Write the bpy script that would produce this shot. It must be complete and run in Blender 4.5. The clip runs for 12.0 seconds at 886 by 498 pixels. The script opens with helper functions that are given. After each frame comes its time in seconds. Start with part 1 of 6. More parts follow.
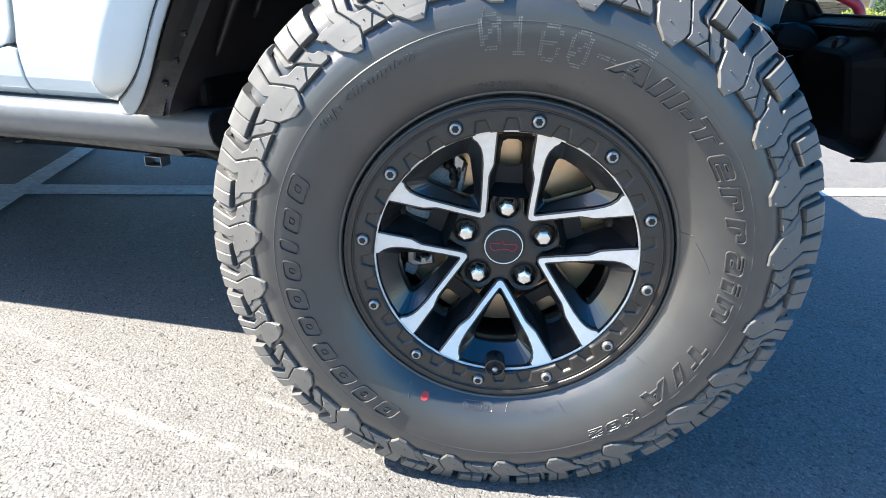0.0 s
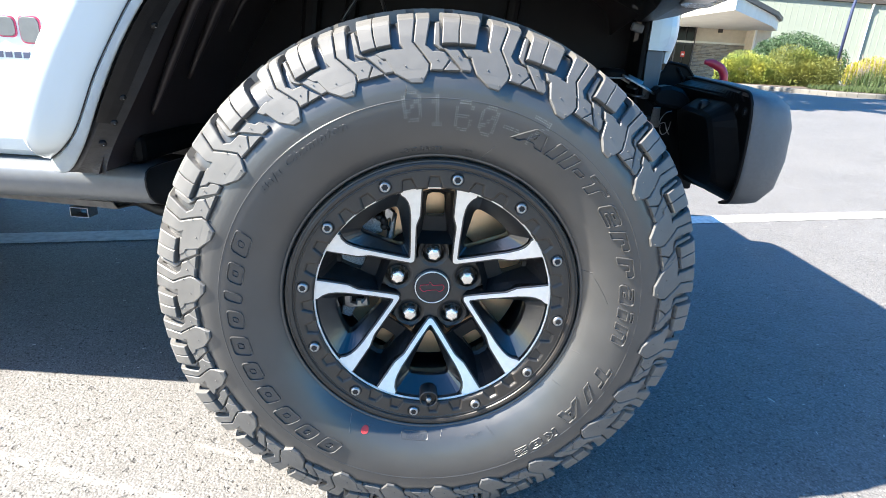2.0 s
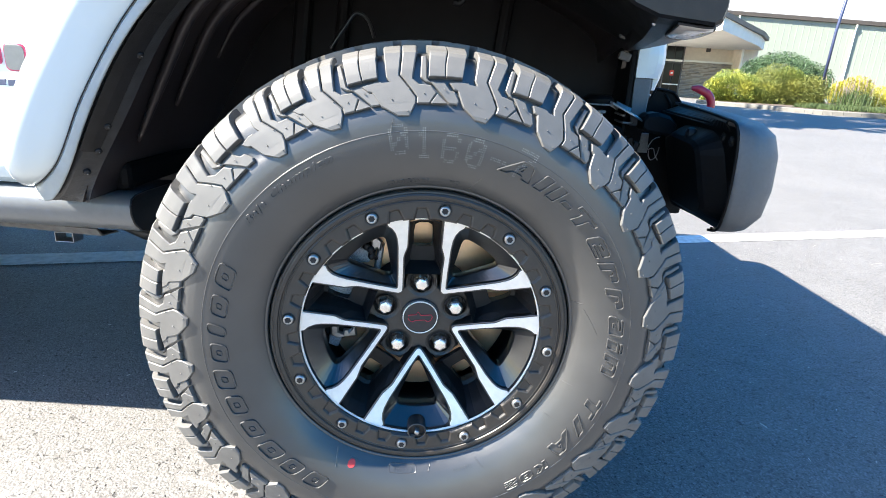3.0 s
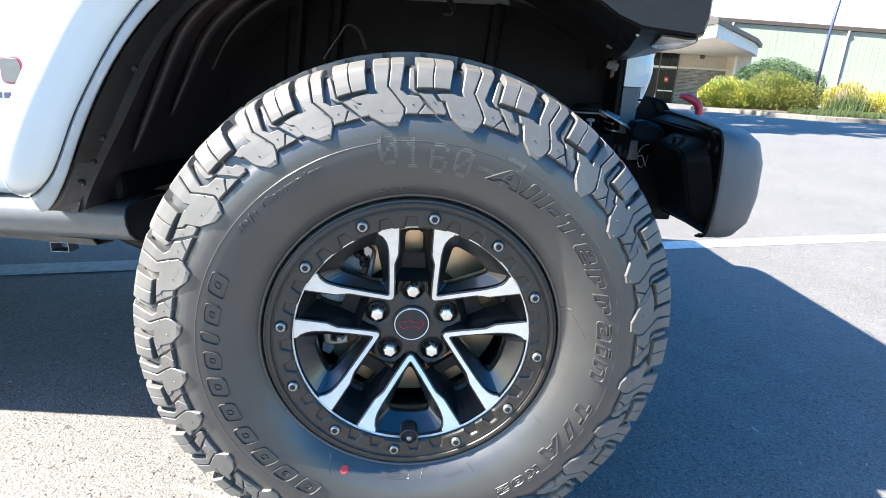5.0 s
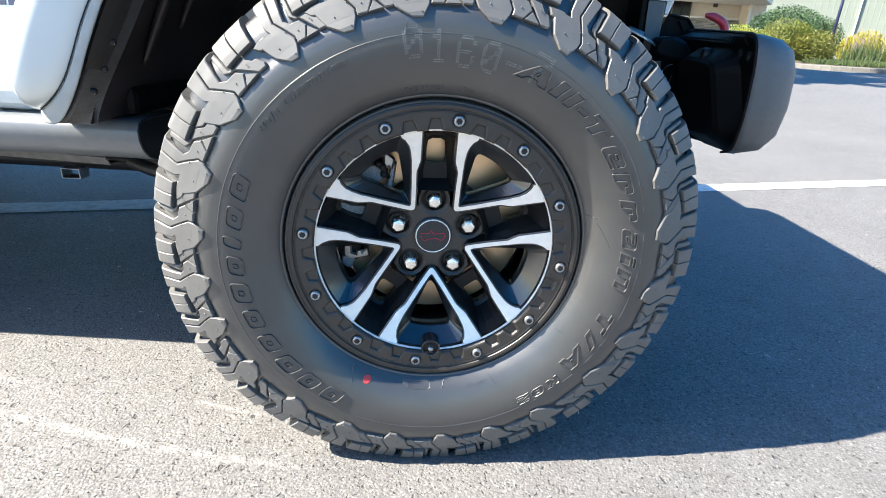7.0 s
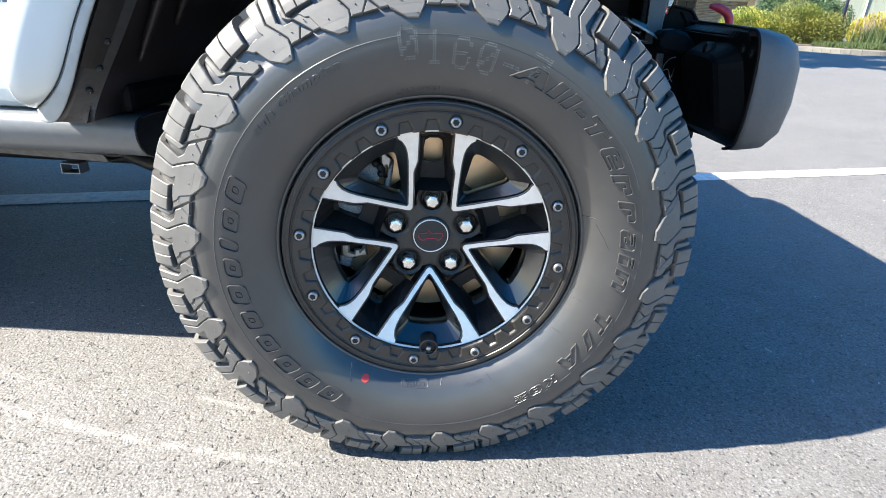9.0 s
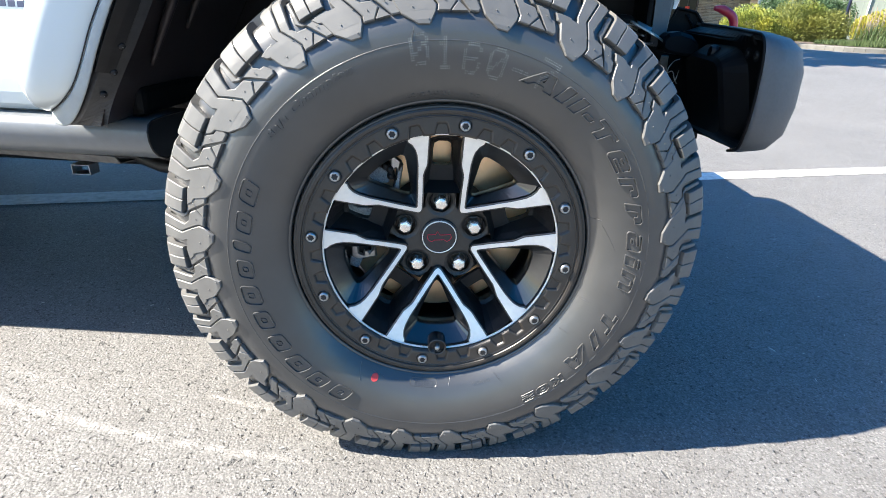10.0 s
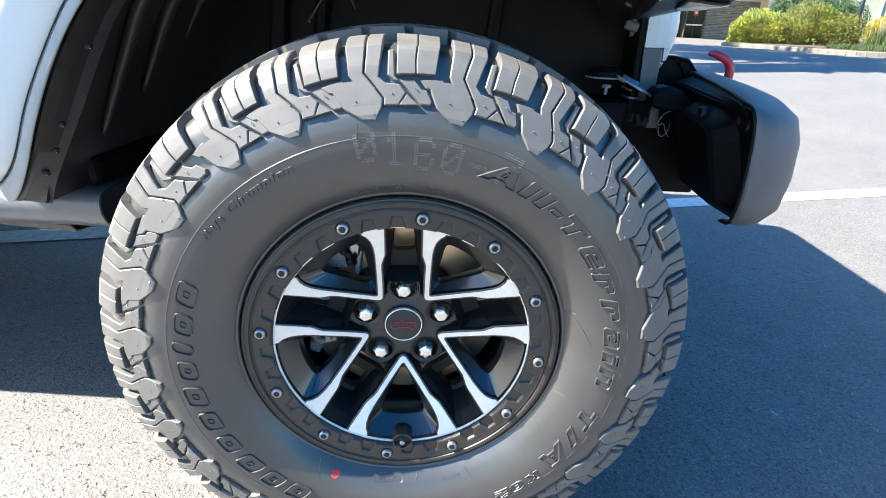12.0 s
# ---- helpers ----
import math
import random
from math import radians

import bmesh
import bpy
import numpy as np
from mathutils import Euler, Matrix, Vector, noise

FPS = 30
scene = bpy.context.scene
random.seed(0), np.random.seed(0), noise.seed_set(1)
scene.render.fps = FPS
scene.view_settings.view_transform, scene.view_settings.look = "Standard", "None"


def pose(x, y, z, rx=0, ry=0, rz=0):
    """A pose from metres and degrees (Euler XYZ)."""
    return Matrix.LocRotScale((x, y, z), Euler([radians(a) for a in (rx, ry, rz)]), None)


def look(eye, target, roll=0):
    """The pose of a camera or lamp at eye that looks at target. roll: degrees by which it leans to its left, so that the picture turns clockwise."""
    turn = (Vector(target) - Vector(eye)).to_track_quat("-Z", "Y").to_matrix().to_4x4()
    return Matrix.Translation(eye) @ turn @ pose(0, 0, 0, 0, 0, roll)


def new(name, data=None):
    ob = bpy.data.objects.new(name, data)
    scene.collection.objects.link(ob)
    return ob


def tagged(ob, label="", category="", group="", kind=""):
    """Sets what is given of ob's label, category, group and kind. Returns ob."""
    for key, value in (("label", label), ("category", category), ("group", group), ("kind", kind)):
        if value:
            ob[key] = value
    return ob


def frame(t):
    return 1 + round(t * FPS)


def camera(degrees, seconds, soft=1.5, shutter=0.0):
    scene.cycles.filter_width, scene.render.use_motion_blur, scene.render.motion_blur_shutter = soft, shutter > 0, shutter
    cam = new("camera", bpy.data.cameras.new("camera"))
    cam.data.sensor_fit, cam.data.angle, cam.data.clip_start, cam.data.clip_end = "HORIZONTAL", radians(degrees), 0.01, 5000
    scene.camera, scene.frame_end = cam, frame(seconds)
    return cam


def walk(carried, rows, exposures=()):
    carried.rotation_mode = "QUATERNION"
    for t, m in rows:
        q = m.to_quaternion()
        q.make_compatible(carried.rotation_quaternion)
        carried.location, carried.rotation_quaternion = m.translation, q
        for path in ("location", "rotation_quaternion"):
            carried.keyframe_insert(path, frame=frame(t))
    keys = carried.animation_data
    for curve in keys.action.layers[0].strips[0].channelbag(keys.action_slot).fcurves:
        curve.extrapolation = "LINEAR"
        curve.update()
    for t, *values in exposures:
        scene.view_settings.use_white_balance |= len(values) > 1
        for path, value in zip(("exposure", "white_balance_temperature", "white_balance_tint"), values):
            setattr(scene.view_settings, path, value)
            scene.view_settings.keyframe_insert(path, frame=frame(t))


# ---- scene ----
cam = camera(78.22, 12.0, 0.75)
PATH = [
    (0, (-0.0561, -0.7269, 0.7539), (-0.1461, 1.1135, -0.0238), 2.65),
    (0.5, (-0.035, -0.7804, 0.7355), (-0.0201, 1.0812, 0.0047), 2.77),
    (1, (-0.0354, -0.7874, 0.7547), (0.0474, 1.0828, 0.0508), 2.81),
    (1.5, (-0.0485, -0.7947, 0.7755), (0.0838, 1.0812, 0.0948), 3.01),
    (2, (-0.0567, -0.8044, 0.8069), (0.0987, 1.077, 0.1464), 3.19),
    (2.5, (-0.0553, -0.795, 0.8228), (0.114, 1.095, 0.1911), 3.26),
    (3, (-0.0485, -0.7898, 0.8275), (0.1309, 1.108, 0.2225), 3.34),
    (5, (-0.0382, -0.8035, 0.8327), (0.1498, 1.1014, 0.253), 3.02),
    (5.5, (-0.0427, -0.789, 0.8145), (0.1461, 1.1165, 0.2368), 2.99),
    (6, (-0.0493, -0.7914, 0.8025), (0.1378, 1.1139, 0.2235), 2.94),
    (6.5, (-0.0641, -0.8132, 0.7416), (0.12, 1.0743, 0.1063), 3.02),
    (7, (-0.0669, -0.8141, 0.7519), (0.1126, 1.04, 0.0237), 3.02),
    (7.2, (-0.0656, -0.8127, 0.7546), (0.1121, 1.0391, 0.0202), 2.99),
    (9, (-0.0563, -0.8025, 0.7746), (0.1091, 1.0319, -0.0048), 2.83),
    (9.5, (-0.0658, -0.8123, 0.7807), (0.0971, 1.021, -0.002), 2.81),
    (10, (-0.069, -0.8128, 0.7841), (0.0897, 1.0197, -0.0011), 2.75),
    (10.5, (-0.0639, -0.8132, 0.7848), (0.091, 1.0195, -0.0008), 2.66),
    (11, (-0.0682, -0.8133, 0.7846), (0.0844, 1.0198, -0.0005), 2.60),
    (11.5, (-0.0549, -0.788, 0.8135), (0.094, 1.0443, 0.0259), 2.54),
    (12, (0.0080, -0.6992, 0.8861), (0.1322, 1.1508, 0.1062), 2.13),
]
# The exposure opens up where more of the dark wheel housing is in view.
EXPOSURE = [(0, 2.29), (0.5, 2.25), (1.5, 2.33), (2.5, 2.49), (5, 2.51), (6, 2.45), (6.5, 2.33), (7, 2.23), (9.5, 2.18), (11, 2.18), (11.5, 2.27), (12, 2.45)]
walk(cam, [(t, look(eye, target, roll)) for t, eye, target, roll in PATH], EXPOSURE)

from mathutils.geometry import delaunay_2d_cdt

# ---- light ----
SUN = Vector((-1.03, -0.135, 1.0)).normalized()
world = bpy.data.worlds.new("sky")
scene.world = world
world.use_nodes = True
wn = world.node_tree
sky = wn.nodes.new("ShaderNodeTexSky")
sky.sky_type = "NISHITA"
sky.sun_disc = False
sky.sun_elevation = math.asin(SUN.z)
sky.sun_rotation = math.atan2(SUN.x, SUN.y)
sky.air_density, sky.dust_density, sky.ozone_density = 1.0, 0.8, 2.0
wn.nodes["Background"].inputs["Strength"].default_value = 0.078
rich = wn.nodes.new("ShaderNodeHueSaturation")
rich.inputs["Saturation"].default_value = 1.5
wn.links.new(sky.outputs[0], rich.inputs["Color"])
wn.links.new(rich.outputs[0], wn.nodes["Background"].inputs["Color"])
sun = new("sun", bpy.data.lights.new("sun", "SUN"))
sun.data.energy, sun.data.angle, sun.data.color = 5.0, radians(0.55), (1.0, 0.935, 0.82)
sun.matrix_world = look(SUN * 30, (0, 0, 0))


# ---- materials ----
def mat(name, color, rough=0.5, metal=0.0, vary=0.0, vscale=30.0, grain=0.0, gscale=400.0, coat=0.0, spec=0.5,
        stain=None, sscale=4.0, rvary=0.0, rnd=0.0):
    """A surface with two scales of colour variation (stain, vary) and a fine bump (grain)."""
    m = bpy.data.materials.new(name)
    m.use_nodes = True
    t = m.node_tree
    b = t.nodes["Principled BSDF"]
    b.inputs["Roughness"].default_value = rough
    b.inputs["Metallic"].default_value = metal
    b.inputs["Coat Weight"].default_value = coat
    b.inputs["Coat Roughness"].default_value = 0.12
    b.inputs["Specular IOR Level"].default_value = spec
    b.inputs["Base Color"].default_value = (*color, 1)
    co = t.nodes.new("ShaderNodeTexCoord").outputs["Object"]

    def noise_tex(scale, detail=4.0):
        n = t.nodes.new("ShaderNodeTexNoise")
        n.inputs["Scale"].default_value, n.inputs["Detail"].default_value = scale, detail
        t.links.new(co, n.inputs["Vector"])
        return n.outputs[0]

    def ramp(src, lo, hi, a, c):
        r = t.nodes.new("ShaderNodeMapRange")
        r.inputs[1].default_value, r.inputs[2].default_value = lo, hi
        r.inputs[3].default_value, r.inputs[4].default_value = a, c
        t.links.new(src, r.inputs[0])
        return r.outputs[0]

    def mixed(fac, a, c, mode="MIX"):
        x = t.nodes.new("ShaderNodeMix")
        x.data_type, x.blend_type = "RGBA", mode
        t.links.new(fac, x.inputs[0])
        for src, socket in ((a, x.inputs[6]), (c, x.inputs[7])):
            if isinstance(src, tuple):
                socket.default_value = (*src, 1)
            else:
                t.links.new(src, socket)
        return x.outputs[2]

    col = color
    if stain:
        col = mixed(ramp(noise_tex(sscale), 0.42, 0.68, 0, 1), color, stain)
    if vary:
        dark, light = tuple(c * (1 - vary) for c in color), tuple(min(1, c * (1 + vary)) for c in color)
        v = mixed(ramp(noise_tex(vscale), 0.3, 0.7, 0, 1), dark, light)
        if stain:
            half = t.nodes.new("ShaderNodeMix")
            half.data_type = "RGBA"
            half.inputs[0].default_value = 0.5
            t.links.new(col, half.inputs[6])
            t.links.new(v, half.inputs[7])
            col = half.outputs[2]
        else:
            col = v
    if rnd:
        info = t.nodes.new("ShaderNodeObjectInfo").outputs["Random"]
        h = t.nodes.new("ShaderNodeHueSaturation")
        t.links.new(ramp(info, 0, 1, 1 - rnd, 1 + rnd), h.inputs["Value"])
        if isinstance(col, tuple):
            h.inputs["Color"].default_value = (*col, 1)
        else:
            t.links.new(col, h.inputs["Color"])
        col = h.outputs[0]
    if not isinstance(col, tuple):
        t.links.new(col, b.inputs["Base Color"])
    if rvary:
        t.links.new(ramp(noise_tex(vscale * 0.6), 0.3, 0.7, rough - rvary, rough + rvary), b.inputs["Roughness"])
    if grain:
        bump = t.nodes.new("ShaderNodeBump")
        bump.inputs["Strength"].default_value = grain
        bump.inputs["Distance"].default_value = 0.002
        t.links.new(noise_tex(gscale, 3.0), bump.inputs["Height"])
        t.links.new(bump.outputs[0], b.inputs["Normal"])
    return m


RUBBER = mat("rubber", (0.0355, 0.0357, 0.0360), 0.35, spec=1.0, vary=0.2, vscale=22, grain=0.10, gscale=900, stain=(0.048, 0.048, 0.0482), sscale=9, rvary=0.05)
TREAD = mat("tread_rubber", (0.096, 0.094, 0.090), 0.50, spec=0.7, vary=0.2, vscale=35, grain=0.08, gscale=900, stain=(0.122, 0.118, 0.112), sscale=14, rvary=0.06)
CHALK = mat("chalk_paint", (0.23, 0.235, 0.23), 0.9)
LETTER = mat("raised_rubber", (0.046, 0.046, 0.046), 0.40, spec=0.8, vary=0.15, vscale=60, grain=0.05)
RED_PAINT = mat("red_paint", (0.50, 0.045, 0.05), 0.7)
GLYPH = mat("red_print", (0.50, 0.025, 0.05), 0.5)
MACHINED = mat("machined_aluminium", (0.86, 0.82, 0.765), 0.42, metal=0.35, vary=0.05, vscale=90, grain=0.03, gscale=1500)
RING = mat("satin_black_metal", (0.036, 0.0305, 0.026), 0.40, vary=0.2, vscale=120, grain=0.06, gscale=1600, stain=(0.045, 0.042, 0.038), sscale=18)
GLOSS = mat("gloss_black_paint", (0.012, 0.012, 0.013), 0.30, spec=0.6, vary=0.2, vscale=80, coat=0.8)
CAP = mat("cap_black", (0.02, 0.02, 0.022), 0.45, vary=0.15, vscale=150)
CHROME = mat("chrome", (0.88, 0.84, 0.78), 0.26, metal=0.85, rvary=0.03)
STEEL = mat("bolt_steel", (0.40, 0.40, 0.40), 0.34, metal=0.9, vary=0.15, vscale=300)
DISC = mat("brake_disc_steel", (0.88, 0.62, 0.38), 0.36, metal=0.85, vary=0.10, vscale=60, stain=(0.74, 0.52, 0.32), sscale=12)
CAST = mat("cast_grey", (0.34, 0.35, 0.37), 0.5, metal=0.3, vary=0.4, vscale=400, grain=0.5, gscale=700)
DARK = mat("black_plastic", (0.012, 0.0115, 0.0125), 0.48, spec=0.35, vary=0.25, vscale=50, grain=0.12, gscale=900)
LINER = mat("wheel_liner", (0.025, 0.0195, 0.0208), 0.36, spec=0.4, vary=0.3, vscale=8, grain=0.05, gscale=150)
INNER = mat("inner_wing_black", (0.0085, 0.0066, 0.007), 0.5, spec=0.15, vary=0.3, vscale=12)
PLASTIC = mat("grey_textured_plastic", (0.085, 0.09, 0.097), 0.5, vary=0.12, vscale=150, grain=0.25, gscale=1300, stain=(0.12, 0.12, 0.122), sscale=10)
LIP = mat("arch_lip_plastic", (0.31, 0.335, 0.342), 0.5, vary=0.06, vscale=90, grain=0.10, gscale=1300, stain=(0.22, 0.23, 0.235), sscale=11)
FLANGE = mat("flare_flange_plastic", (0.026, 0.026, 0.028), 0.5, vary=0.25, vscale=60, grain=0.15, gscale=1200)
PAINT = mat("pale_blue_grey_paint", (0.57, 0.62, 0.64), 0.25, vary=0.02, vscale=5, coat=0.7)
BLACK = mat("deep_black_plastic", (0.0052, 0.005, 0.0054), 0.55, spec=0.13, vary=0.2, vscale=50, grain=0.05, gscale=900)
RED_METAL = mat("red_hook_paint", (0.40, 0.012, 0.03), 0.35, vary=0.2, vscale=60, coat=0.3)
BADGE = mat("badge_grey", (0.16, 0.165, 0.17), 0.35, metal=0.5, vary=0.06, vscale=90)
BADGE_RED = mat("badge_edge_red", (0.38, 0.03, 0.09), 0.4)
NAVY = mat("badge_navy", (0.045, 0.055, 0.10), 0.4)
GLASS_DARK = mat("tinted_glass", (0.006, 0.006, 0.007), 0.05, vary=0.1, vscale=3)
SEAM = mat("seam_shadow_rubber", (0.01, 0.01, 0.011), 0.7)


# ---- mesh helpers ----
def link(name, bm, material, parent=None, smooth=False, label="", at=None):
    bmesh.ops.remove_doubles(bm, verts=bm.verts, dist=1e-6)
    me = bpy.data.meshes.new(name)
    bm.to_mesh(me)
    bm.free()
    me.materials.append(material)
    if smooth:
        me.shade_smooth()
    ob = new(name, me)
    if parent is not None:
        ob.parent = parent
    if at is not None:
        ob.matrix_basis = at
    return tagged(ob, label) if label else ob


def part(name, bm, material, parent, label="", smooth=False):
    return link(name, bm, material, parent, smooth, label)


def thing(name, label, category, at=None, group="", kind=""):
    ob = new(name)
    ob.empty_display_size = 0.05
    if at is not None:
        ob.matrix_basis = at
    return tagged(ob, label, category, group, kind)


def lathe(profile, n=96, a0=0.0, a1=360.0):
    """Turns (radius, y) pairs round the y axis; a wheel's axle."""
    bm = bmesh.new()
    full = a1 - a0 >= 359.9
    k = n if full else n + 1
    rings = []
    for i in range(k):
        a = radians(a0 + (a1 - a0) * i / n)
        c, s = math.cos(a), math.sin(a)
        rings.append([bm.verts.new((r * c, y, r * s)) for r, y in profile])
    for i in range(n):
        p, q = rings[i], rings[(i + 1) % k]
        for j in range(len(profile) - 1):
            bm.faces.new((p[j], p[j + 1], q[j + 1], q[j]))
    bmesh.ops.recalc_face_normals(bm, faces=bm.faces)
    return bm


def smooth_profile(points, n=6):
    """A Catmull-Rom curve through (radius, y) pairs."""
    out = []
    p = [points[0], *points, points[-1]]
    for i in range(1, len(p) - 2):
        for k in range(n):
            t = k / n
            out.append(tuple(0.5 * (2 * p[i][j] + (p[i + 1][j] - p[i - 1][j]) * t
                                    + (2 * p[i - 1][j] - 5 * p[i][j] + 4 * p[i + 1][j] - p[i + 2][j]) * t * t
                                    + (3 * p[i][j] - p[i - 1][j] - 3 * p[i + 1][j] + p[i + 2][j]) * t ** 3) for j in (0, 1)))
    return [*out, points[-1]]


def box(bm, lo, hi, bevel=0.0, m=None):
    """Adds a box between two corners to bm, with bevelled edges."""
    tmp = bmesh.new()
    c = [(a + b) / 2 for a, b in zip(lo, hi)]
    d = [abs(b - a) for a, b in zip(lo, hi)]
    bmesh.ops.create_cube(tmp, size=1, matrix=Matrix.Translation(c) @ Matrix.Diagonal((*d, 1)))
    if bevel:
        bmesh.ops.bevel(tmp, geom=list(tmp.edges), offset=bevel, segments=2, affect="EDGES", profile=0.5)
    if m is not None:
        bmesh.ops.transform(tmp, matrix=m, verts=tmp.verts)
    add(bm, tmp)
    return bm


def add(bm, tmp):
    """Moves the geometry of tmp into bm."""
    new_verts = [bm.verts.new(v.co) for v in tmp.verts]
    tmp.verts.index_update()
    for f in tmp.faces:
        try:
            bm.faces.new([new_verts[v.index] for v in f.verts])
        except ValueError:
            pass
    tmp.free()


def tube(points, radius, n=10, radii=None):
    """A round bar along points."""
    bm = bmesh.new()
    pts = [Vector(p) for p in points]
    rings = []
    for i, p in enumerate(pts):
        d = (pts[min(i + 1, len(pts) - 1)] - pts[max(i - 1, 0)]).normalized()
        side = d.cross(Vector((0.31, 0.17, 0.93))).normalized()
        up = side.cross(d)
        r = radii[i] if radii else radius
        rings.append([bm.verts.new(p + r * (math.cos(2 * math.pi * k / n) * side + math.sin(2 * math.pi * k / n) * up)) for k in range(n)])
    for a, b in zip(rings, rings[1:]):
        for k in range(n):
            bm.faces.new((a[k], a[(k + 1) % n], b[(k + 1) % n], b[k]))
    bm.faces.new(rings[0])
    bm.faces.new(rings[-1])
    bmesh.ops.recalc_face_normals(bm, faces=bm.faces)
    return bm


def loft(sections, closed=True, caps=True):
    """Skins rows of points of equal length."""
    bm = bmesh.new()
    rows = [[bm.verts.new(p) for p in row] for row in sections]
    n = len(rows[0])
    for a, b in zip(rows, rows[1:]):
        for k in range(n if closed else n - 1):
            bm.faces.new((a[k], a[(k + 1) % n], b[(k + 1) % n], b[k]))
    if caps and closed:
        bm.faces.new(rows[0])
        bm.faces.new(rows[-1])
    bmesh.ops.recalc_face_normals(bm, faces=bm.faces)
    return bm


def rounded(poly, radius, n=4):
    """Rounds the corners of a closed 2D outline. radius: one, or one a corner."""
    out = []
    for i, p in enumerate(poly):
        p, a, b = Vector(p), Vector(poly[i - 1]), Vector(poly[(i + 1) % len(poly)])
        r = radius[i] if isinstance(radius, (list, tuple)) else radius
        r = min(r, (a - p).length * 0.45, (b - p).length * 0.45)
        if r < 1e-6:
            out.append(tuple(p))
            continue
        s, e = p + (a - p).normalized() * r, p + (b - p).normalized() * r
        for k in range(n + 1):
            t = k / n
            out.append(tuple((1 - t) ** 2 * s + 2 * t * (1 - t) * p + t * t * e))
    return out


def inset(poly, d):
    """A closed 2D outline (either way round) moved inwards by d."""
    area = sum(a[0] * b[1] - b[0] * a[1] for a, b in zip(poly, poly[1:] + poly[:1]))
    sgn = 1 if area > 0 else -1
    out = []
    for i, p in enumerate(poly):
        p, a, b = Vector(p), Vector(poly[i - 1]), Vector(poly[(i + 1) % len(poly)])
        u, v = (p - a), (b - p)
        if u.length < 1e-9 or v.length < 1e-9:
            out.append(tuple(p))
            continue
        nu, nv = Vector((-u.y, u.x)).normalized() * sgn, Vector((-v.y, v.x)).normalized() * sgn
        m = nu + nv
        if m.length < 0.3:
            m = nu
        m.normalize()
        out.append(tuple(p + m * min(d / max(m.dot(nu), 0.4), 2.2 * d)))
    return out


def split_edges(poly, step, cut_y=None):
    """Divides the edges of a closed outline to at most step, and at multiples of cut_y in the second coordinate."""
    out = []
    for p, q in zip(poly, poly[1:] + poly[:1]):
        ts = {0.0}
        length = math.dist(p, q)
        ts |= {k / math.ceil(length / step) for k in range(math.ceil(length / step))} if length > step else set()
        if cut_y and abs(q[1] - p[1]) > 1e-9:
            lo, hi = sorted((p[1], q[1]))
            k = math.floor(lo / cut_y) + 1
            while k * cut_y < hi - 1e-9:
                ts.add((k * cut_y - p[1]) / (q[1] - p[1]))
                k += 1
        last = -1
        for t in sorted(ts):
            if t - last > 1e-4:
                out.append((p[0] + (q[0] - p[0]) * t, p[1] + (q[1] - p[1]) * t))
                last = t
    return out


def within(p, poly):
    """Whether a 2D point lies inside a closed outline."""
    hit = False
    for a, b in zip(poly, poly[1:] + poly[:1]):
        if (a[1] > p[1]) != (b[1] > p[1]) and p[0] < a[0] + (b[0] - a[0]) * (p[1] - a[1]) / (b[1] - a[1]):
            hit = not hit
    return hit


def slab(bm, poly, place, top, bottom, chamfer=0.0008, step=0.01, cut=None, flare=0.0, holes=()):
    """A raised piece with the outline poly, a chamfered top and walls, laid by place(x, y, height) onto a surface.
    cut: spacing of the lines along which the top bends. flare: how far the walls spread at the bottom."""
    loops = [split_edges(list(p), step, cut) for p in (poly, *holes)]
    inners = [inset(p, chamfer if i == 0 else -chamfer) for i, p in enumerate(loops)]
    verts, edges = [], []
    for p in inners:
        k0 = len(verts)
        verts += [Vector(q) for q in p]
        edges += [(k0 + i, k0 + (i + 1) % len(p)) for i in range(len(p))]
    xs, ys = [p[0] for p in inners[0]], [p[1] for p in inners[0]]
    if cut:
        k = math.floor(min(ys) / cut) + 1
        while k * cut < max(ys):
            verts += [Vector((min(xs) - 0.01, k * cut)), Vector((max(xs) + 0.01, k * cut))]
            edges.append((len(verts) - 2, len(verts) - 1))
            k += 1
    if holes:
        got = delaunay_2d_cdt(verts, edges, [], 2, 1e-6)
        got = (got[0], got[1], [f for f in got[2] if not any(within(sum((got[0][i] for i in f), Vector((0, 0))) / len(f), h) for h in inners[1:])])
    else:
        got = delaunay_2d_cdt(verts, edges[len(inners[0]):], [list(range(len(inners[0])))], 1, 1e-6)
    tops = [bm.verts.new(place(v.x, v.y, top)) for v in got[0]]
    for f in got[2]:
        try:
            bm.faces.new([tops[i] for i in f])
        except ValueError:
            pass
    for j, (outline, inner) in enumerate(zip(loops, inners)):
        n = len(outline)
        low = inset(outline, -flare if j == 0 else flare) if flare else outline
        r0 = [bm.verts.new(place(*p, top)) for p in inner]
        r1 = [bm.verts.new(place(*p, top - chamfer)) for p in outline]
        r2 = [bm.verts.new(place(*p, bottom)) for p in low]
        for a, b in ((r0, r1), (r1, r2)):
            for i in range(n):
                bm.faces.new((a[i], a[(i + 1) % n], b[(i + 1) % n], b[i]))
    return bm


def fix(bm):
    bmesh.ops.remove_doubles(bm, verts=bm.verts, dist=2e-5)
    bmesh.ops.recalc_face_normals(bm, faces=bm.faces)
    return bm


# ---- wheel and tyre ----
WHEEL = pose(0, 0, 0.427, 1.738, 0, 0)
wheel = thing("front_wheel", "black and machined alloy wheel with new all-terrain tyre", "wheel", WHEEL)

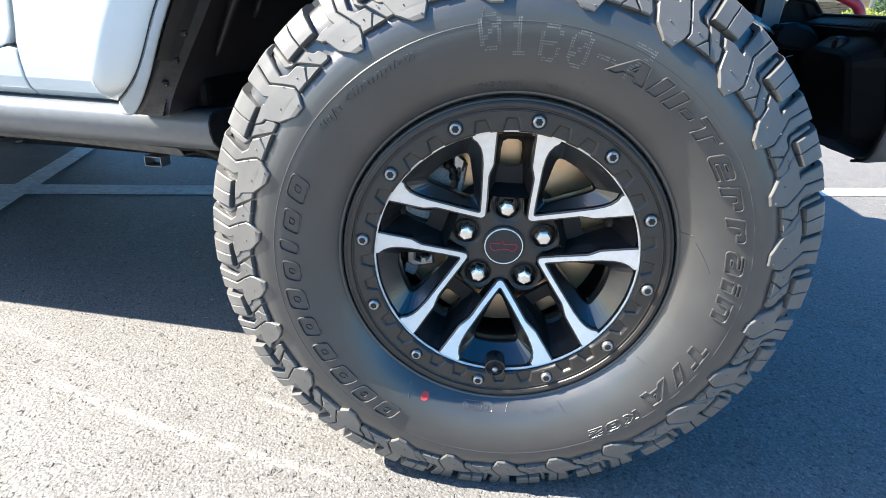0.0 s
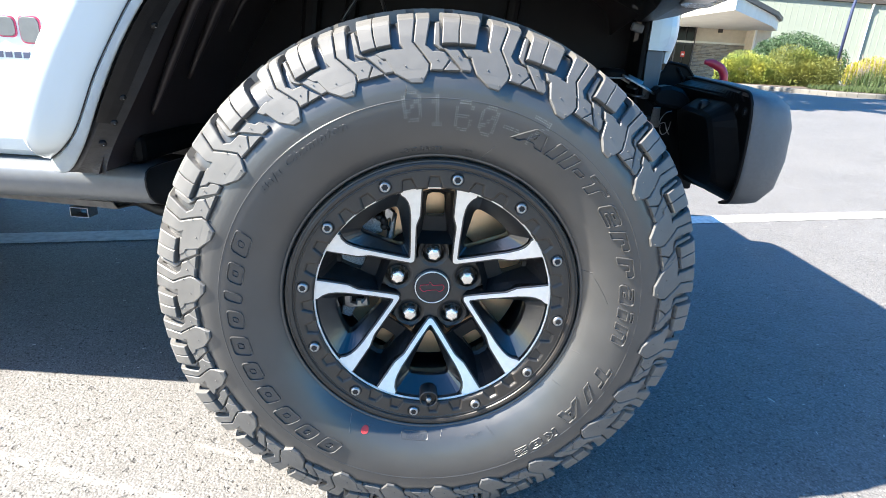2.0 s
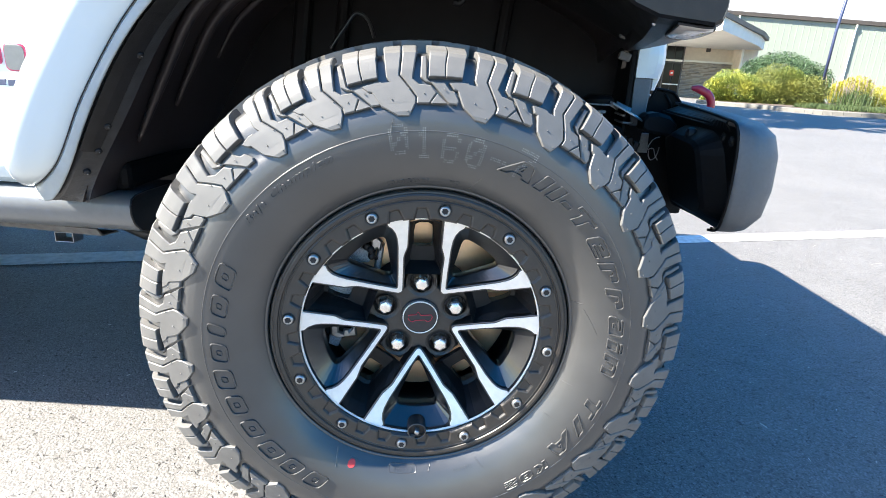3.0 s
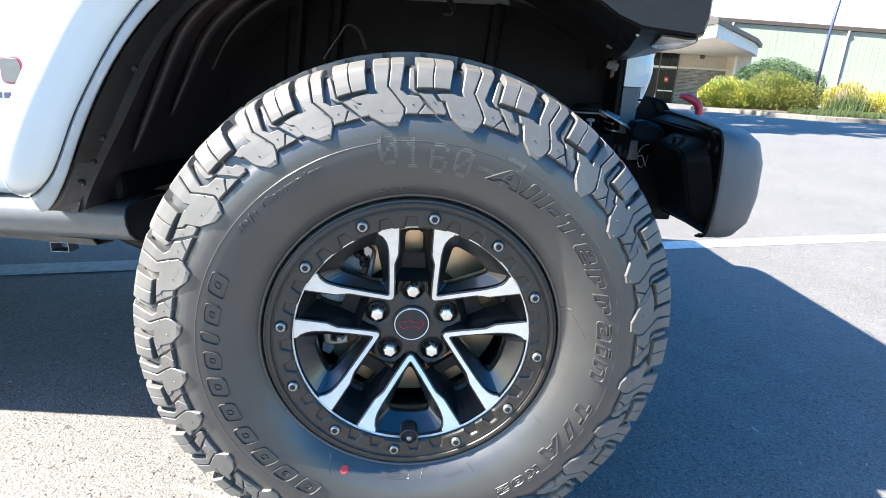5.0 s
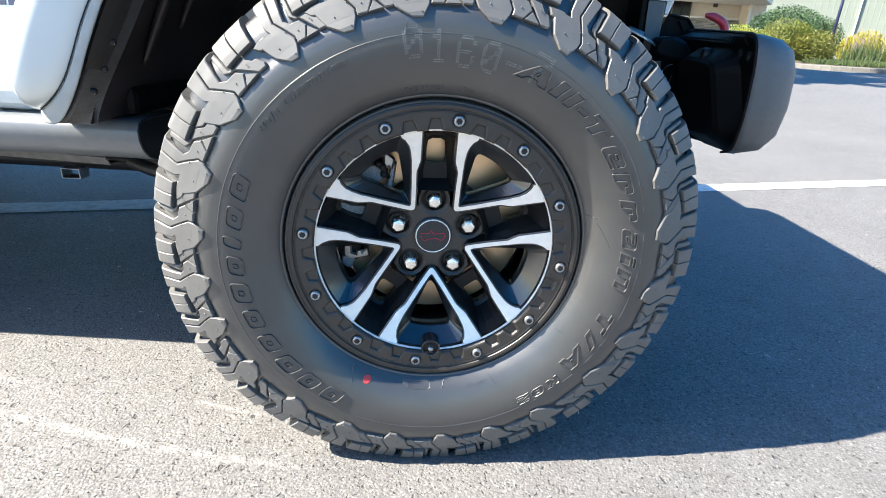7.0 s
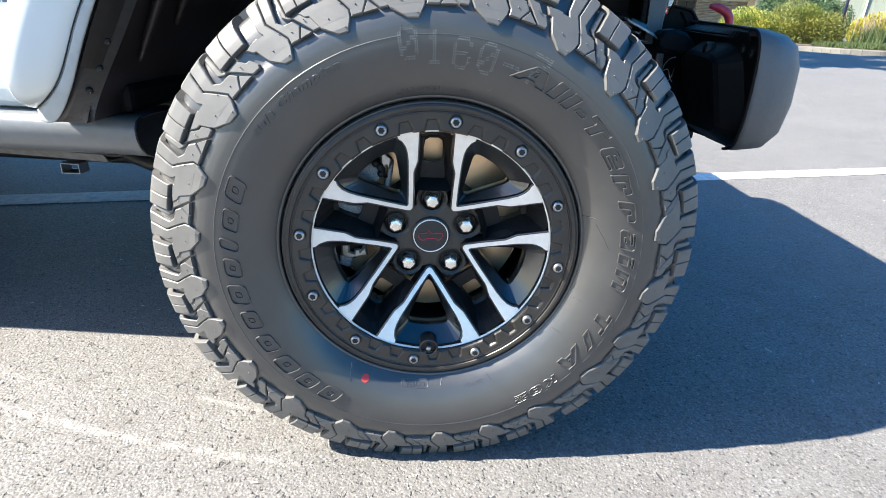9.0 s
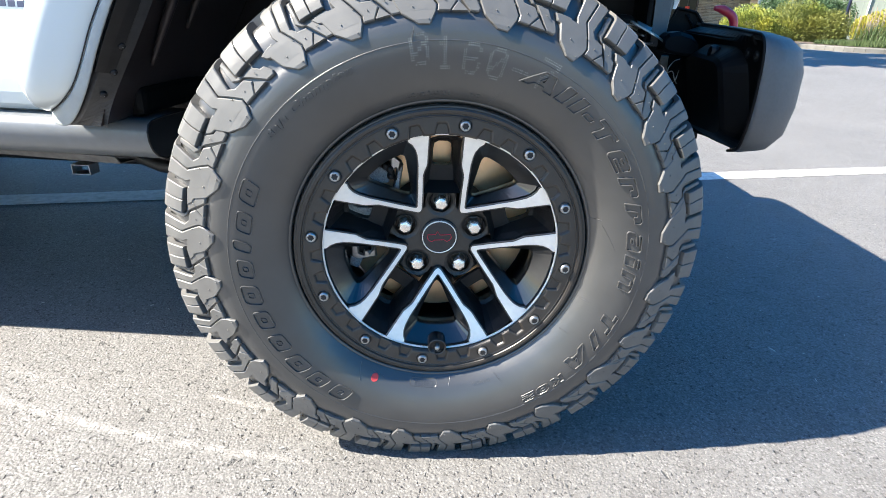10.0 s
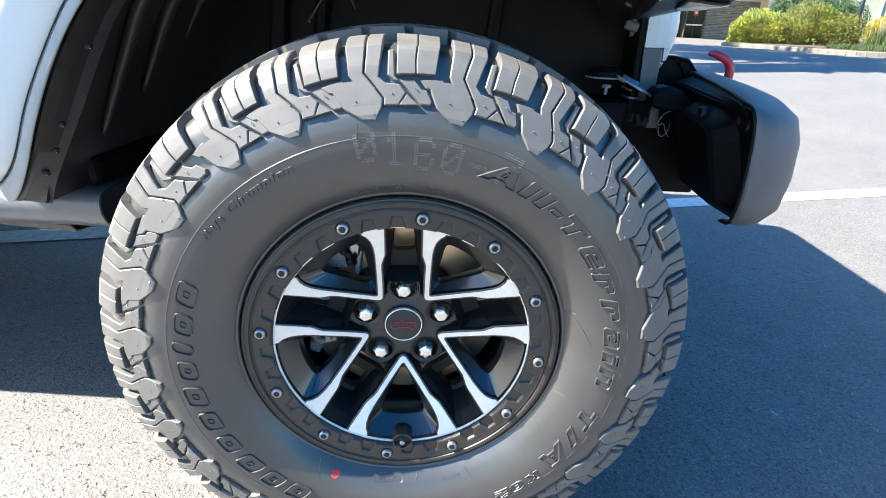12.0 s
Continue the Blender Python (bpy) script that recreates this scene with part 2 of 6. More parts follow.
# Carcass (radius, y) from the ring over the sidewall and crown to the inner bead.
CARCASS = [(0.226, 0.030), (0.236, 0.019), (0.243, 0.009), (0.252, -0.001), (0.264, -0.0115), (0.282, -0.0218), (0.302, -0.0288), (0.320, -0.0315),
           (0.338, -0.0310), (0.348, -0.0295), (0.358, -0.0262), (0.371, -0.0190), (0.392, -0.0115), (0.410, -0.0025), (0.422, 0.009),
           (0.4265, 0.024), (0.428, 0.060), (0.4285, 0.130), (0.428, 0.200), (0.4265, 0.236), (0.420, 0.252), (0.39, 0.268), (0.32, 0.288),
           (0.27, 0.278), (0.24, 0.255), (0.226, 0.235)]
CARCASS = smooth_profile(CARCASS, 5)
WALL = [p for p in CARCASS[:60] if p[0] < 0.3385]
# Outer surface of the tyre by a running number that is the radius up to the crown's edge: sidewall, then the tops of the blocks.
SKIN_Q = [r for r, _ in WALL] + [0.346, 0.358, 0.371, 0.390, 0.411, 0.425, 0.4345, 0.4400, 0.4455, 0.475, 0.60]
SKIN_R = [r for r, _ in WALL] + [0.3447, 0.3565, 0.3692, 0.3884, 0.4088, 0.4216, 0.4302, 0.4322, 0.4340, 0.4388, 0.4420]
SKIN_Y = [y for _, y in WALL] + [-0.0338, -0.0318, -0.0270, -0.0200, -0.0118, -0.0050, -0.0008, 0.0044, 0.0098, 0.039, 0.175]


def skin(q):
    return float(np.interp(q, SKIN_Q, SKIN_R)), float(np.interp(q, SKIN_Q, SKIN_Y))


def on_tyre(deg, q, h):
    """A place on the tyre, h above the block surface."""
    (r, y), (ra, ya), (rb, yb) = skin(q), skin(q - 0.003), skin(q + 0.003)
    t = Vector((rb - ra, yb - ya)).normalized()
    r, y = r + h * t.y, y - h * t.x
    a = radians(deg)
    return r * math.cos(a), y, r * math.sin(a)


tyre = part("tyre", lathe(CARCASS, 192), RUBBER, wheel, "new black all-terrain tyre with raised sidewall lettering", smooth=True)

# Mould line round the sidewall and bead rib beside the ring.
part("mould_line", lathe(smooth_profile([(0.3286, -0.0306), (0.3291, -0.0317), (0.3303, -0.0319), (0.3310, -0.0306)], 2), 192), RUBBER, tyre, smooth=True)
part("bead_rib", lathe(smooth_profile([(0.2405, 0.014), (0.2420, 0.0075), (0.2445, 0.0052), (0.2475, 0.0050), (0.249, 0.003)], 4), 192), RUBBER, tyre, smooth=True)

# The blocks come in pitches of changing length; the degrees at which each begins, going clockwise from the top.
PITCHES = (15.2, 17.0, 16.4, 14.5, 13.4, 13.3, 14.2, 17.5, 14.9, 13.9, 18.6, 15.0, 14.0, 14.0, 14.0, 16.0, 16.1, 14.4, 12.1, 12.9, 14.6, 17.0, 17.7, 13.3)
# Outlines over one pitch: share of the pitch, running number on the skin.
LUG_LONG = [(-0.236, 0.497), (-0.046, 0.497), (-0.050, 0.432), (-0.092, 0.404), (0.090, 0.375), (0.080, 0.367), (0.0, 0.351), (-0.150, 0.352), (-0.335, 0.3665),
            (-0.372, 0.3735), (-0.425, 0.3855), (-0.475, 0.387), (-0.545, 0.3955), (-0.375, 0.3985), (-0.300, 0.3985), (-0.222, 0.3815), (-0.066, 0.3725), (-0.165, 0.3885),
            (-0.238, 0.403), (-0.232, 0.430)]
LUG_SIDE = [(-0.034, 0.497), (0.128, 0.497), (0.115, 0.434), (0.060, 0.399), (0.130, 0.392), (0.270, 0.3905), (0.338, 0.3815), (0.252, 0.3675), (0.098, 0.3675), (0.106, 0.3755),
            (-0.076, 0.404), (-0.036, 0.432)]
LUG_MARK = [(0.266, 0.3675), (0.350, 0.3795), (0.468, 0.3685)]
LUG_LOW = [(0.262, 0.3955), (0.425, 0.3965), (0.503, 0.3858), (0.558, 0.3848), (0.618, 0.3738), (0.602, 0.3690), (0.492, 0.3690)]
LUG_TOP_A = [(0.236, 0.497), (0.434, 0.497), (0.434, 0.4345), (0.422, 0.417), (0.428, 0.4015), (0.242, 0.4005), (0.252, 0.4335)]
LUG_TOP_B = [(0.452, 0.497), (0.648, 0.497), (0.646, 0.4350), (0.628, 0.4020), (0.439, 0.4015), (0.433, 0.417), (0.446, 0.4345)]
LUG_LEDGE = [(0.165, 0.4300), (0.220, 0.4310), (0.222, 0.4000), (0.275, 0.3935), (0.215, 0.3950), (0.148, 0.4010)]


def lug(outline, start, pitch, top, depth, round_by=0.0014):
    """One block of the tread: outline over the pitch that begins at start degrees, top above the skin, depth below it."""
    k = pitch * math.pi / 180 * 0.40
    poly = [(u * k, q) for u, q in outline]
    bm = bmesh.new()
    def lay(x, q, h):
        return on_tyre(start - math.degrees(x / 0.40), q, h if h < 0 else h * min(1.0, max(0.1, (0.436 - q) / 0.008)))

    slab(bm, poly, lay, top, -depth, round_by, 0.012, 0.0055)
    return fix(bm)


def nub(bm, deg, q, top):
    p = Vector(on_tyre(deg, q, top + 0.0004))
    bmesh.ops.create_icosphere(bm, subdivisions=1, radius=0.0011, matrix=Matrix.Translation(p))


start = 110.6
for pitch in PITCHES:
    shoulder = part("shoulder_lug", lug(LUG_LONG, start, pitch, 0.0, 0.0085), TREAD, tyre)
    part("lug_flank", lug(LUG_SIDE, start, pitch, 0.0, 0.0085), TREAD, tyre)
    part("wear_mark", lug(LUG_MARK, start, pitch, 0.0004, 0.006, 0.0004), TREAD, tyre)
    part("lug_step", lug(LUG_LOW, start, pitch, -0.0012, 0.0085), TREAD, tyre)
    part("crown_lug", lug(LUG_TOP_A, start, pitch, 0.0032, 0.010, 0.0009), TREAD, tyre)
    part("crown_lug", lug(LUG_TOP_B, start, pitch, 0.0032, 0.010, 0.0009), TREAD, tyre)
    part("lug_ledge", lug(LUG_LEDGE, start, pitch, -0.002, 0.012), TREAD, tyre)
    bm = bmesh.new()
    for u, q, h in ((0.30, 0.425, 0.0014), (0.27, 0.406, 0.0014), (0.60, 0.419, 0.0014), (0.60, 0.406, 0.0014), (0.01, 0.386, 0), (-0.02, 0.358, 0), (0.19, 0.380, 0), (0.43, 0.386, 0), (-0.20, 0.374, 0)):
        nub(bm, start - u * pitch, q, h)
    tagged(part("mould_nubs", bm, TREAD, shoulder), kind="stuff")
    start -= pitch

# Rows of blocks across the crown, mostly hidden behind the shoulder.
def crown_block(a0, a1, stations):
    return loft([[(r * math.cos(radians(a + sh)), y, r * math.sin(radians(a + sh))) for a, r in ((a0, low), (a0 + 0.2, top), (a1 - 0.2, top), (a1, low))] for y, sh, low, top in stations])


for row, stations in enumerate((((0.098, 0, 0.427, 0.4470), (0.122, 1.8, 0.427, 0.4480)), ((0.128, 1.8, 0.427, 0.4485), (0.154, 0, 0.427, 0.4485)), ((0.160, 0, 0.427, 0.4480), (0.188, 1.8, 0.427, 0.4450)),
                               ((0.195, 0, 0.42, 0.4395), (0.236, 0, 0.41, 0.4385), (0.258, 0, 0.39, 0.420)))):
    first = None
    for i in range(48):
        if first is None:
            first = part("crown_block", crown_block(0, 6.2, stations), TREAD, tyre)
            block = first
        else:
            block = new("crown_block", first.data)
            block.parent = tyre
        block.matrix_basis = Matrix.Rotation(radians(-7.5 * i - 2.3 * row), 4, "Y")


# Lettering. Letters are bent round the sidewall.
def bent(word, height, deg_mid, q_mid, size=None, outline=0.0, rise=0.0008, lift=0.0, flip=False, track=1.0, shear=0.0, width=1.0, bold=0.0):
    """A word in the built-in font, bent round the tyre with its middle at deg_mid. Tops point outwards; flip: inwards."""
    cu = bpy.data.curves.new("word", "FONT")
    cu.body, cu.size, cu.align_x, cu.align_y = word, height * 1.4, "CENTER", "CENTER"
    cu.space_character, cu.shear = track, shear
    cu.resolution_u, cu.offset = 3, bold
    if outline:
        cu.fill_mode, cu.bevel_depth, cu.bevel_resolution = "NONE", outline, 0
    else:
        cu.extrude = rise
    tmp = bpy.data.objects.new("word", cu)
    scene.collection.objects.link(tmp)
    bpy.context.view_layer.update()
    me = bpy.data.meshes.new_from_object(tmp.evaluated_get(bpy.context.evaluated_depsgraph_get()))
    bpy.data.objects.remove(tmp)
    bpy.data.curves.remove(cu)
    bm = bmesh.new()
    bm.from_mesh(me)
    bpy.data.meshes.remove(me)
    if not outline:
        long_edges = [e for e in bm.edges if e.calc_length() > 0.006]
        bmesh.ops.subdivide_edges(bm, edges=long_edges, cuts=2)
    s = -1 if flip else 1
    for v in bm.verts:
        q = q_mid + s * v.co.y
        v.co = on_tyre(deg_mid - s * math.degrees(v.co.x * width / q_mid), q, v.co.z + lift)
    return bm


def word_part(word, *args, material=LETTER, name="lettering", **kw):
    return part(name, bent(word, *args, **kw), material, tyre)


# Outlines of the large letters in a cell one wide and one high.
BLOCKY = {
    "A": ([(0, 0), (0.40, 1), (0.76, 1), (1, 0), (0.72, 0), (0.66, 0.20), (0.38, 0.20), (0.30, 0)], [(0.45, 0.40), (0.61, 0.40), (0.59, 0.76), (0.55, 0.76)]),
    "l": ([(0, 0), (1, 0), (1, 1), (0, 1)],),
    "-": ([(0, 0.24), (1, 0.24), (1, 0.56), (0, 0.56)],),
    "T": ([(0, 1), (1, 1), (1, 0.70), (0.68, 0.70), (0.68, 0), (0.32, 0), (0.32, 0.70), (0, 0.70)],),
    "e": ([(0.14, 0), (1, 0), (1, 0.27), (0.36, 0.27), (0.36, 0.38), (1, 0.38), (1, 0.84), (0.86, 1), (0.14, 1), (0, 0.84), (0, 0.16)], [(0.36, 0.58), (0.68, 0.58), (0.68, 0.76), (0.36, 0.76)]),
    "r": ([(0, 0), (0.40, 0), (0.40, 0.68), (0.62, 0.68), (0.62, 0.46), (1, 0.46), (1, 0.84), (0.86, 1), (0, 1)],),
    "a": ([(0, 0.16), (0.14, 0), (1, 0), (1, 0.84), (0.86, 1), (0.08, 1), (0.08, 0.78), (0.64, 0.78), (0.64, 0.66), (0.14, 0.66), (0, 0.52)], [(0.34, 0.24), (0.64, 0.24), (0.64, 0.44), (0.34, 0.44)]),
    "i": ([(0, 0), (1, 0), (1, 0.72), (0, 0.72)], [(0, 1.12), (1, 1.12), (1, 0.86), (0, 0.86)]),
    "n": ([(0, 0), (0.36, 0), (0.36, 0.72), (0.64, 0.72), (0.64, 0), (1, 0), (1, 0.84), (0.86, 1), (0, 1)],),
    "/": ([(0, 0), (1, 0), (1.8, 1), (0.8, 1)],),
    "K": ([(0, 0), (0.32, 0), (0.32, 0.36), (0.62, 0), (1, 0), (0.64, 0.5), (1, 1), (0.62, 1), (0.32, 0.64), (0.32, 1), (0, 1)],),
    "O": ([(0.2, 0), (0.8, 0), (1, 0.2), (1, 0.8), (0.8, 1), (0.2, 1), (0, 0.8), (0, 0.2)], [(0.34, 0.3), (0.66, 0.3), (0.66, 0.7), (0.34, 0.7)]),
    "2": ([(0, 0), (1, 0), (1, 0.27), (0.45, 0.27), (1, 0.58), (1, 0.86), (0.86, 1), (0.12, 1), (0, 0.88), (0, 0.66), (0.34, 0.66), (0.34, 0.76), (0.66, 0.76), (0.66, 0.66), (0, 0.28)],),
}


def ridge(bm, loop, lay, wide=0.0020, high=0.0028):
    """A narrow raised rib along a closed outline."""
    loop = split_edges(loop, 0.006)
    n = len(loop)
    rows = [[bm.verts.new(lay(*p, h)) for p in inset(loop, d)] for d, h in ((-0.0002, -0.0006), (0.0003, high), (wide - 0.0006, high), (wide, 0.0002))]
    for a, b in zip(rows, rows[1:]):
        for i in range(n):
            bm.faces.new((a[i], a[(i + 1) % n], b[(i + 1) % n], b[i]))


def big_letter(ch, left, wide, q0=0.2955, high=0.0262, rib=0.0019, slant=0.42):
    """One slanted letter drawn by its raised outline, from left degrees on, wide degrees wide."""
    bm = bmesh.new()
    k = radians(wide) * 0.307

    def lay(x, y, h):
        return on_tyre(left - math.degrees(x / (q0 + y)), q0 + y, h)

    for loop in BLOCKY[ch]:
        ridge(bm, rounded([(x * k + slant * y * high, y * high) for x, y in loop], 0.0022 if rib > 0.0015 else 0.001, 2), lay, rib, 0.0028 if rib > 0.0015 else 0.0016)
    return part("raised_letter", fix(bm), LETTER, tyre)


for ch, left, wide in (("A", 72.1, 10.0), ("l", 61.1, 3.1), ("l", 56.4, 3.0), ("-", 52.2, 3.4), ("T", 48.5, 8.0), ("e", 38.2, 7.2), ("r", 29.3, 6.6), ("r", 20.7, 6.6), ("a", 11.5, 6.4), ("i", 3.4, 3.4), ("n", -1.6, 6.8),
                       ("T", -16.4, 7.4), ("/", -25.2, 3.0), ("A", -31.6, 9.4)):
    big_letter(ch, left, wide, high=0.0262 if ch in "AlT/-" else 0.0240)
for ch, left, wide in (("K", -44.6, 4.6), ("O", -50.2, 4.6), ("2", -55.6, 4.6)):
    big_letter(ch, left, wide, 0.3095, 0.0150, 0.0010, 0.3)
word_part("Baja Champion", 0.0115, 129.5, 0.3175, rise=0.0022, shear=0.3, width=1.45, track=1.1, bold=0.0006)
word_part("C4359A", 0.0075, -95.0, 0.2575, rise=0.0008)
word_part("LOAD RANGE", 0.0065, 97.0, 0.2570, rise=0.0009, track=1.1)
word_part("PRO", 0.0060, 82.0, 0.2570, rise=0.0008)
word_part("DANGER", 0.0060, -72.0, 0.2640, rise=0.0007)


def plain_block(left, wide, high):
    """A plain slanted block with a raised edge, for a letter of the maker's name."""
    bm = bmesh.new()
    k = radians(wide) * 0.307

    def lay(x, y, h):
        return on_tyre(left - math.degrees(x / (0.2955 + y)), 0.2955 + y, h)

    ridge(bm, rounded([(0, 0), (k, 0), (k + 0.42 * high, high), (0.42 * high, high)], min(0.008, 0.42 * k), 3), lay)
    if wide > 4:
        lo, hi, e = high * 0.33, high * 0.67, k * 0.36
        ridge(bm, rounded([(e + 0.42 * lo, lo), (k - e + 0.42 * lo, lo), (k - e + 0.42 * hi, hi), (e + 0.42 * hi, hi)], 0.003, 3), lay, 0.0014, 0.0018)
    return part("plain_block", fix(bm), LETTER, tyre)


for left, wide, high in ((241.0, 6.4, 0.0262), (232.2, 6.0, 0.0262), (224.0, 7.0, 0.0262), (214.4, 6.6, 0.0240), (205.2, 6.6, 0.0240), (196.2, 6.6, 0.0270), (187.0, 5.8, 0.0240), (178.6, 3.2, 0.0270), (172.6, 6.2, 0.0240), (163.8, 6.6, 0.0270)):
    plain_block(left, wide, high)

bm = bmesh.new()
ridge(bm, rounded([(-0.024, -0.0062), (0.024, -0.0062), (0.024, 0.0062), (-0.024, 0.0062)], 0.006, 5), lambda x, y, h: on_tyre(-95.0 - math.degrees(x / 0.2575), 0.2575 + y, h), 0.0009, 0.0006)
part("code_frame", fix(bm), RUBBER, tyre)

# Dotted paint stencil.
DOTS = {"0": ("01110", "10001", "10011", "10101", "11001", "10001", "01110"), "1": ("00100", "01100", "00100", "00100", "00100", "00100", "01110"),
        "6": ("01110", "10001", "10000", "11110", "10001", "10001", "01110"), "-": ("00000", "00000", "00000", "11111", "00000", "00000", "00000"),
        "7": ("11111", "00001", "00010", "00100", "01000", "01000", "01000")}
bm = bmesh.new()
for ch, deg, q in (("0", 98.6, 0.322), ("1", 92.4, 0.315), ("6", 85.6, 0.310), ("0", 79.1, 0.309), ("-", 72.6, 0.309), ("7", 66.2, 0.318)):
    for j, line in enumerate(DOTS[ch]):
        for i, on in enumerate(line):
            for dx, dy in ((0, 0), (0.5, 0), (0, 0.5), (0.5, 0.5)):
                if on == "1" and random.random() < 0.93:
                    d, r = deg - (i - 2 + dx) * 0.95, q - (j - 3 + dy) * 0.0062
                    rr = random.uniform(0.0007, 0.0011)
                    ring = [bm.verts.new(on_tyre(d + math.degrees(rr * math.cos(k * 1.0472) / r), r + rr * math.sin(k * 1.0472), 0.0010)) for k in range(6)]
                    bm.faces.new(ring)
part("dotted_stencil", fix(bm), CHALK, tyre, "dotted white paint stencil")
bm = bmesh.new()
slab(bm, [(0.0066 * math.cos(k * 0.35), 0.264 + 0.0066 * math.sin(k * 0.35)) for k in range(18)], lambda x, y, h: on_tyre(-114.6 - math.degrees(x / 0.264), y, h), 0.0004, -0.0006, 0.0002)
part("paint_dot", fix(bm), RED_PAINT, tyre, "red paint dot")
# Thin mould flash lines on the sidewall.
for deg, q0, q1, skew in ((16.0, 0.246, 0.262, -1.0), (-18, 0.252, 0.268, 0.5), (-33, 0.254, 0.268, 0.6), (-66, 0.256, 0.272, 1.5), (-84, 0.250, 0.262, -1), (-122, 0.252, 0.276, 2.5), (100, 0.329, 0.350, -1), (77, 0.250, 0.275, -2.5), (13, 0.262, 0.280, -9.0), (-116, 0.256, 0.258, 5)):
    pts = [on_tyre(deg + skew * k / 4, q0 + (q1 - q0) * k / 4, 0.0002) for k in range(5)]
    part("mould_flash", tube(pts, 0.0006, 5), RUBBER, tyre)

# ---- rim ----
def polar(r, deg):
    return r * math.cos(radians(deg)), r * math.sin(radians(deg))


def face_y(x, y):
    return 0.012 + max(0.0, 0.195 - math.hypot(x, y)) * 0.39


def on_face(x, y, h):
    """A place h in front of the dished face of the rim."""
    return x, face_y(x, y) - h, y


def along(alpha, side, t, o):
    """A point t out along the spoke gap at alpha degrees and o to one side of it."""
    c, s = math.cos(radians(alpha)), math.sin(radians(alpha))
    return t * c - side * o * s, t * s + side * o * c


def arc(r, a0, a1, n=8):
    return [polar(r, a0 + (a1 - a0) * i / n) for i in range(n + 1)]


def angle_of(p):
    return math.degrees(math.atan2(p[1], p[0]))


def turned(bm, m):
    bmesh.ops.transform(bm, matrix=m, verts=bm.verts)
    return bm


part("rim_barrel", lathe(smooth_profile([(0.2385, 0.020), (0.235, 0.012), (0.1965, 0.013), (0.1925, 0.020), (0.189, 0.040), (0.186, 0.090), (0.188, 0.235), (0.226, 0.245), (0.23, 0.255)], 4), 128), GLOSS, wheel, "gloss black rim", smooth=True)

# Bolted outer ring with its pockets.
bm = lathe([(0.1955, 0.014), (0.1955, 0.0068), (0.2205, 0.0066), (0.2210, 0.0053), (0.2218, 0.0030), (0.2232, 0.0022), (0.2250, 0.0036), (0.2262, 0.0036), (0.2275, 0.0012), (0.2320, 0.0004), (0.2345, 0.0018), (0.2352, 0.0030),
            (0.2375, 0.0034), (0.2392, 0.0066), (0.2398, 0.0125), (0.2380, 0.020)], 144)
edge, bolt_holes = [], []
for k in range(12):
    a = 113.0 + 30 * k
    bolt_holes.append([(polar(0.2109, a)[0] + 0.0096 * math.cos(j * 0.3491), polar(0.2109, a)[1] + 0.0096 * math.sin(j * 0.3491)) for j in range(18)])
    edge += [polar(0.1963, a - 15 + d) for d in (0.0, 1.0)]
    for c in (a - 9.4, a + 9.4):
        edge += [polar(0.1963, c - 3.55), polar(0.2110, c - 2.15), polar(0.2124, c - 1.95), polar(0.2130, c - 1.5), polar(0.2130, c + 1.5), polar(0.2124, c + 1.95), polar(0.2110, c + 2.15), polar(0.1963, c + 3.55)]
        if c < a:
            edge += [polar(0.1963, a - 3), polar(0.1961, a), polar(0.1963, a + 3)]
    edge.append(polar(0.1963, a + 14))
slab(bm, arc(0.2225, 0, 357.5, 143), lambda x, y, h: (x, 0.0026 - h, y), 0.0, -0.0048, 0.0010, 0.012, None, 0.0026, holes=[edge, *bolt_holes])
ring = part("beadlock_ring", fix(bm), RING, wheel, "satin black bolted ring")


def ring_bolt():
    bm = lathe([(0.0, -0.0020), (0.0050, -0.0021), (0.0054, -0.0024), (0.0066, -0.0020), (0.0081, -0.0006), (0.0086, 0.0016), (0.0086, 0.0062)], 24)
    return fix(bm)


def torx():
    bm = bmesh.new()
    star = [((0.0052 if j % 2 else 0.0040) * math.cos(j * math.pi / 6), (0.0052 if j % 2 else 0.0040) * math.sin(j * math.pi / 6)) for j in range(12)]
    slab(bm, star, lambda x, y, h: (x, -0.0026 - h, y), 0.0, -0.002, 0.0002)
    return fix(bm)


for k in range(12):
    x, z = polar(0.2109, 113.0 - 30 * k)
    at = pose(x, 0, z, 0, random.uniform(0, 60), 0)
    if k == 0:
        b0 = link("ring_bolt", ring_bolt(), STEEL, ring, True, at=at)
        s0 = link("socket", torx(), SEAM, b0)
    else:
        b = new("ring_bolt", b0.data)
        b.parent, b.matrix_basis = ring, at
        s = new("socket", s0.data)
        s.parent = b

# Thin bright lip inside the ring.
part("machined_lip", lathe([(0.1920, 0.0150), (0.1922, 0.0128), (0.1930, 0.0122), (0.1948, 0.0118), (0.1955, 0.0135)], 144), MACHINED, wheel, "bright machined lip", smooth=True)

GAPS = [90 + 72 * k for k in range(5)]


def resample(row, n):
    """n + 1 points at even steps along a 2D line."""
    d = np.concatenate([[0], np.cumsum([math.dist(p, q) for p, q in zip(row, row[1:])])])
    return [tuple(float(np.interp(d[-1] * i / n, d, [p[j] for p in row])) for j in (0, 1)) for i in range(n + 1)]


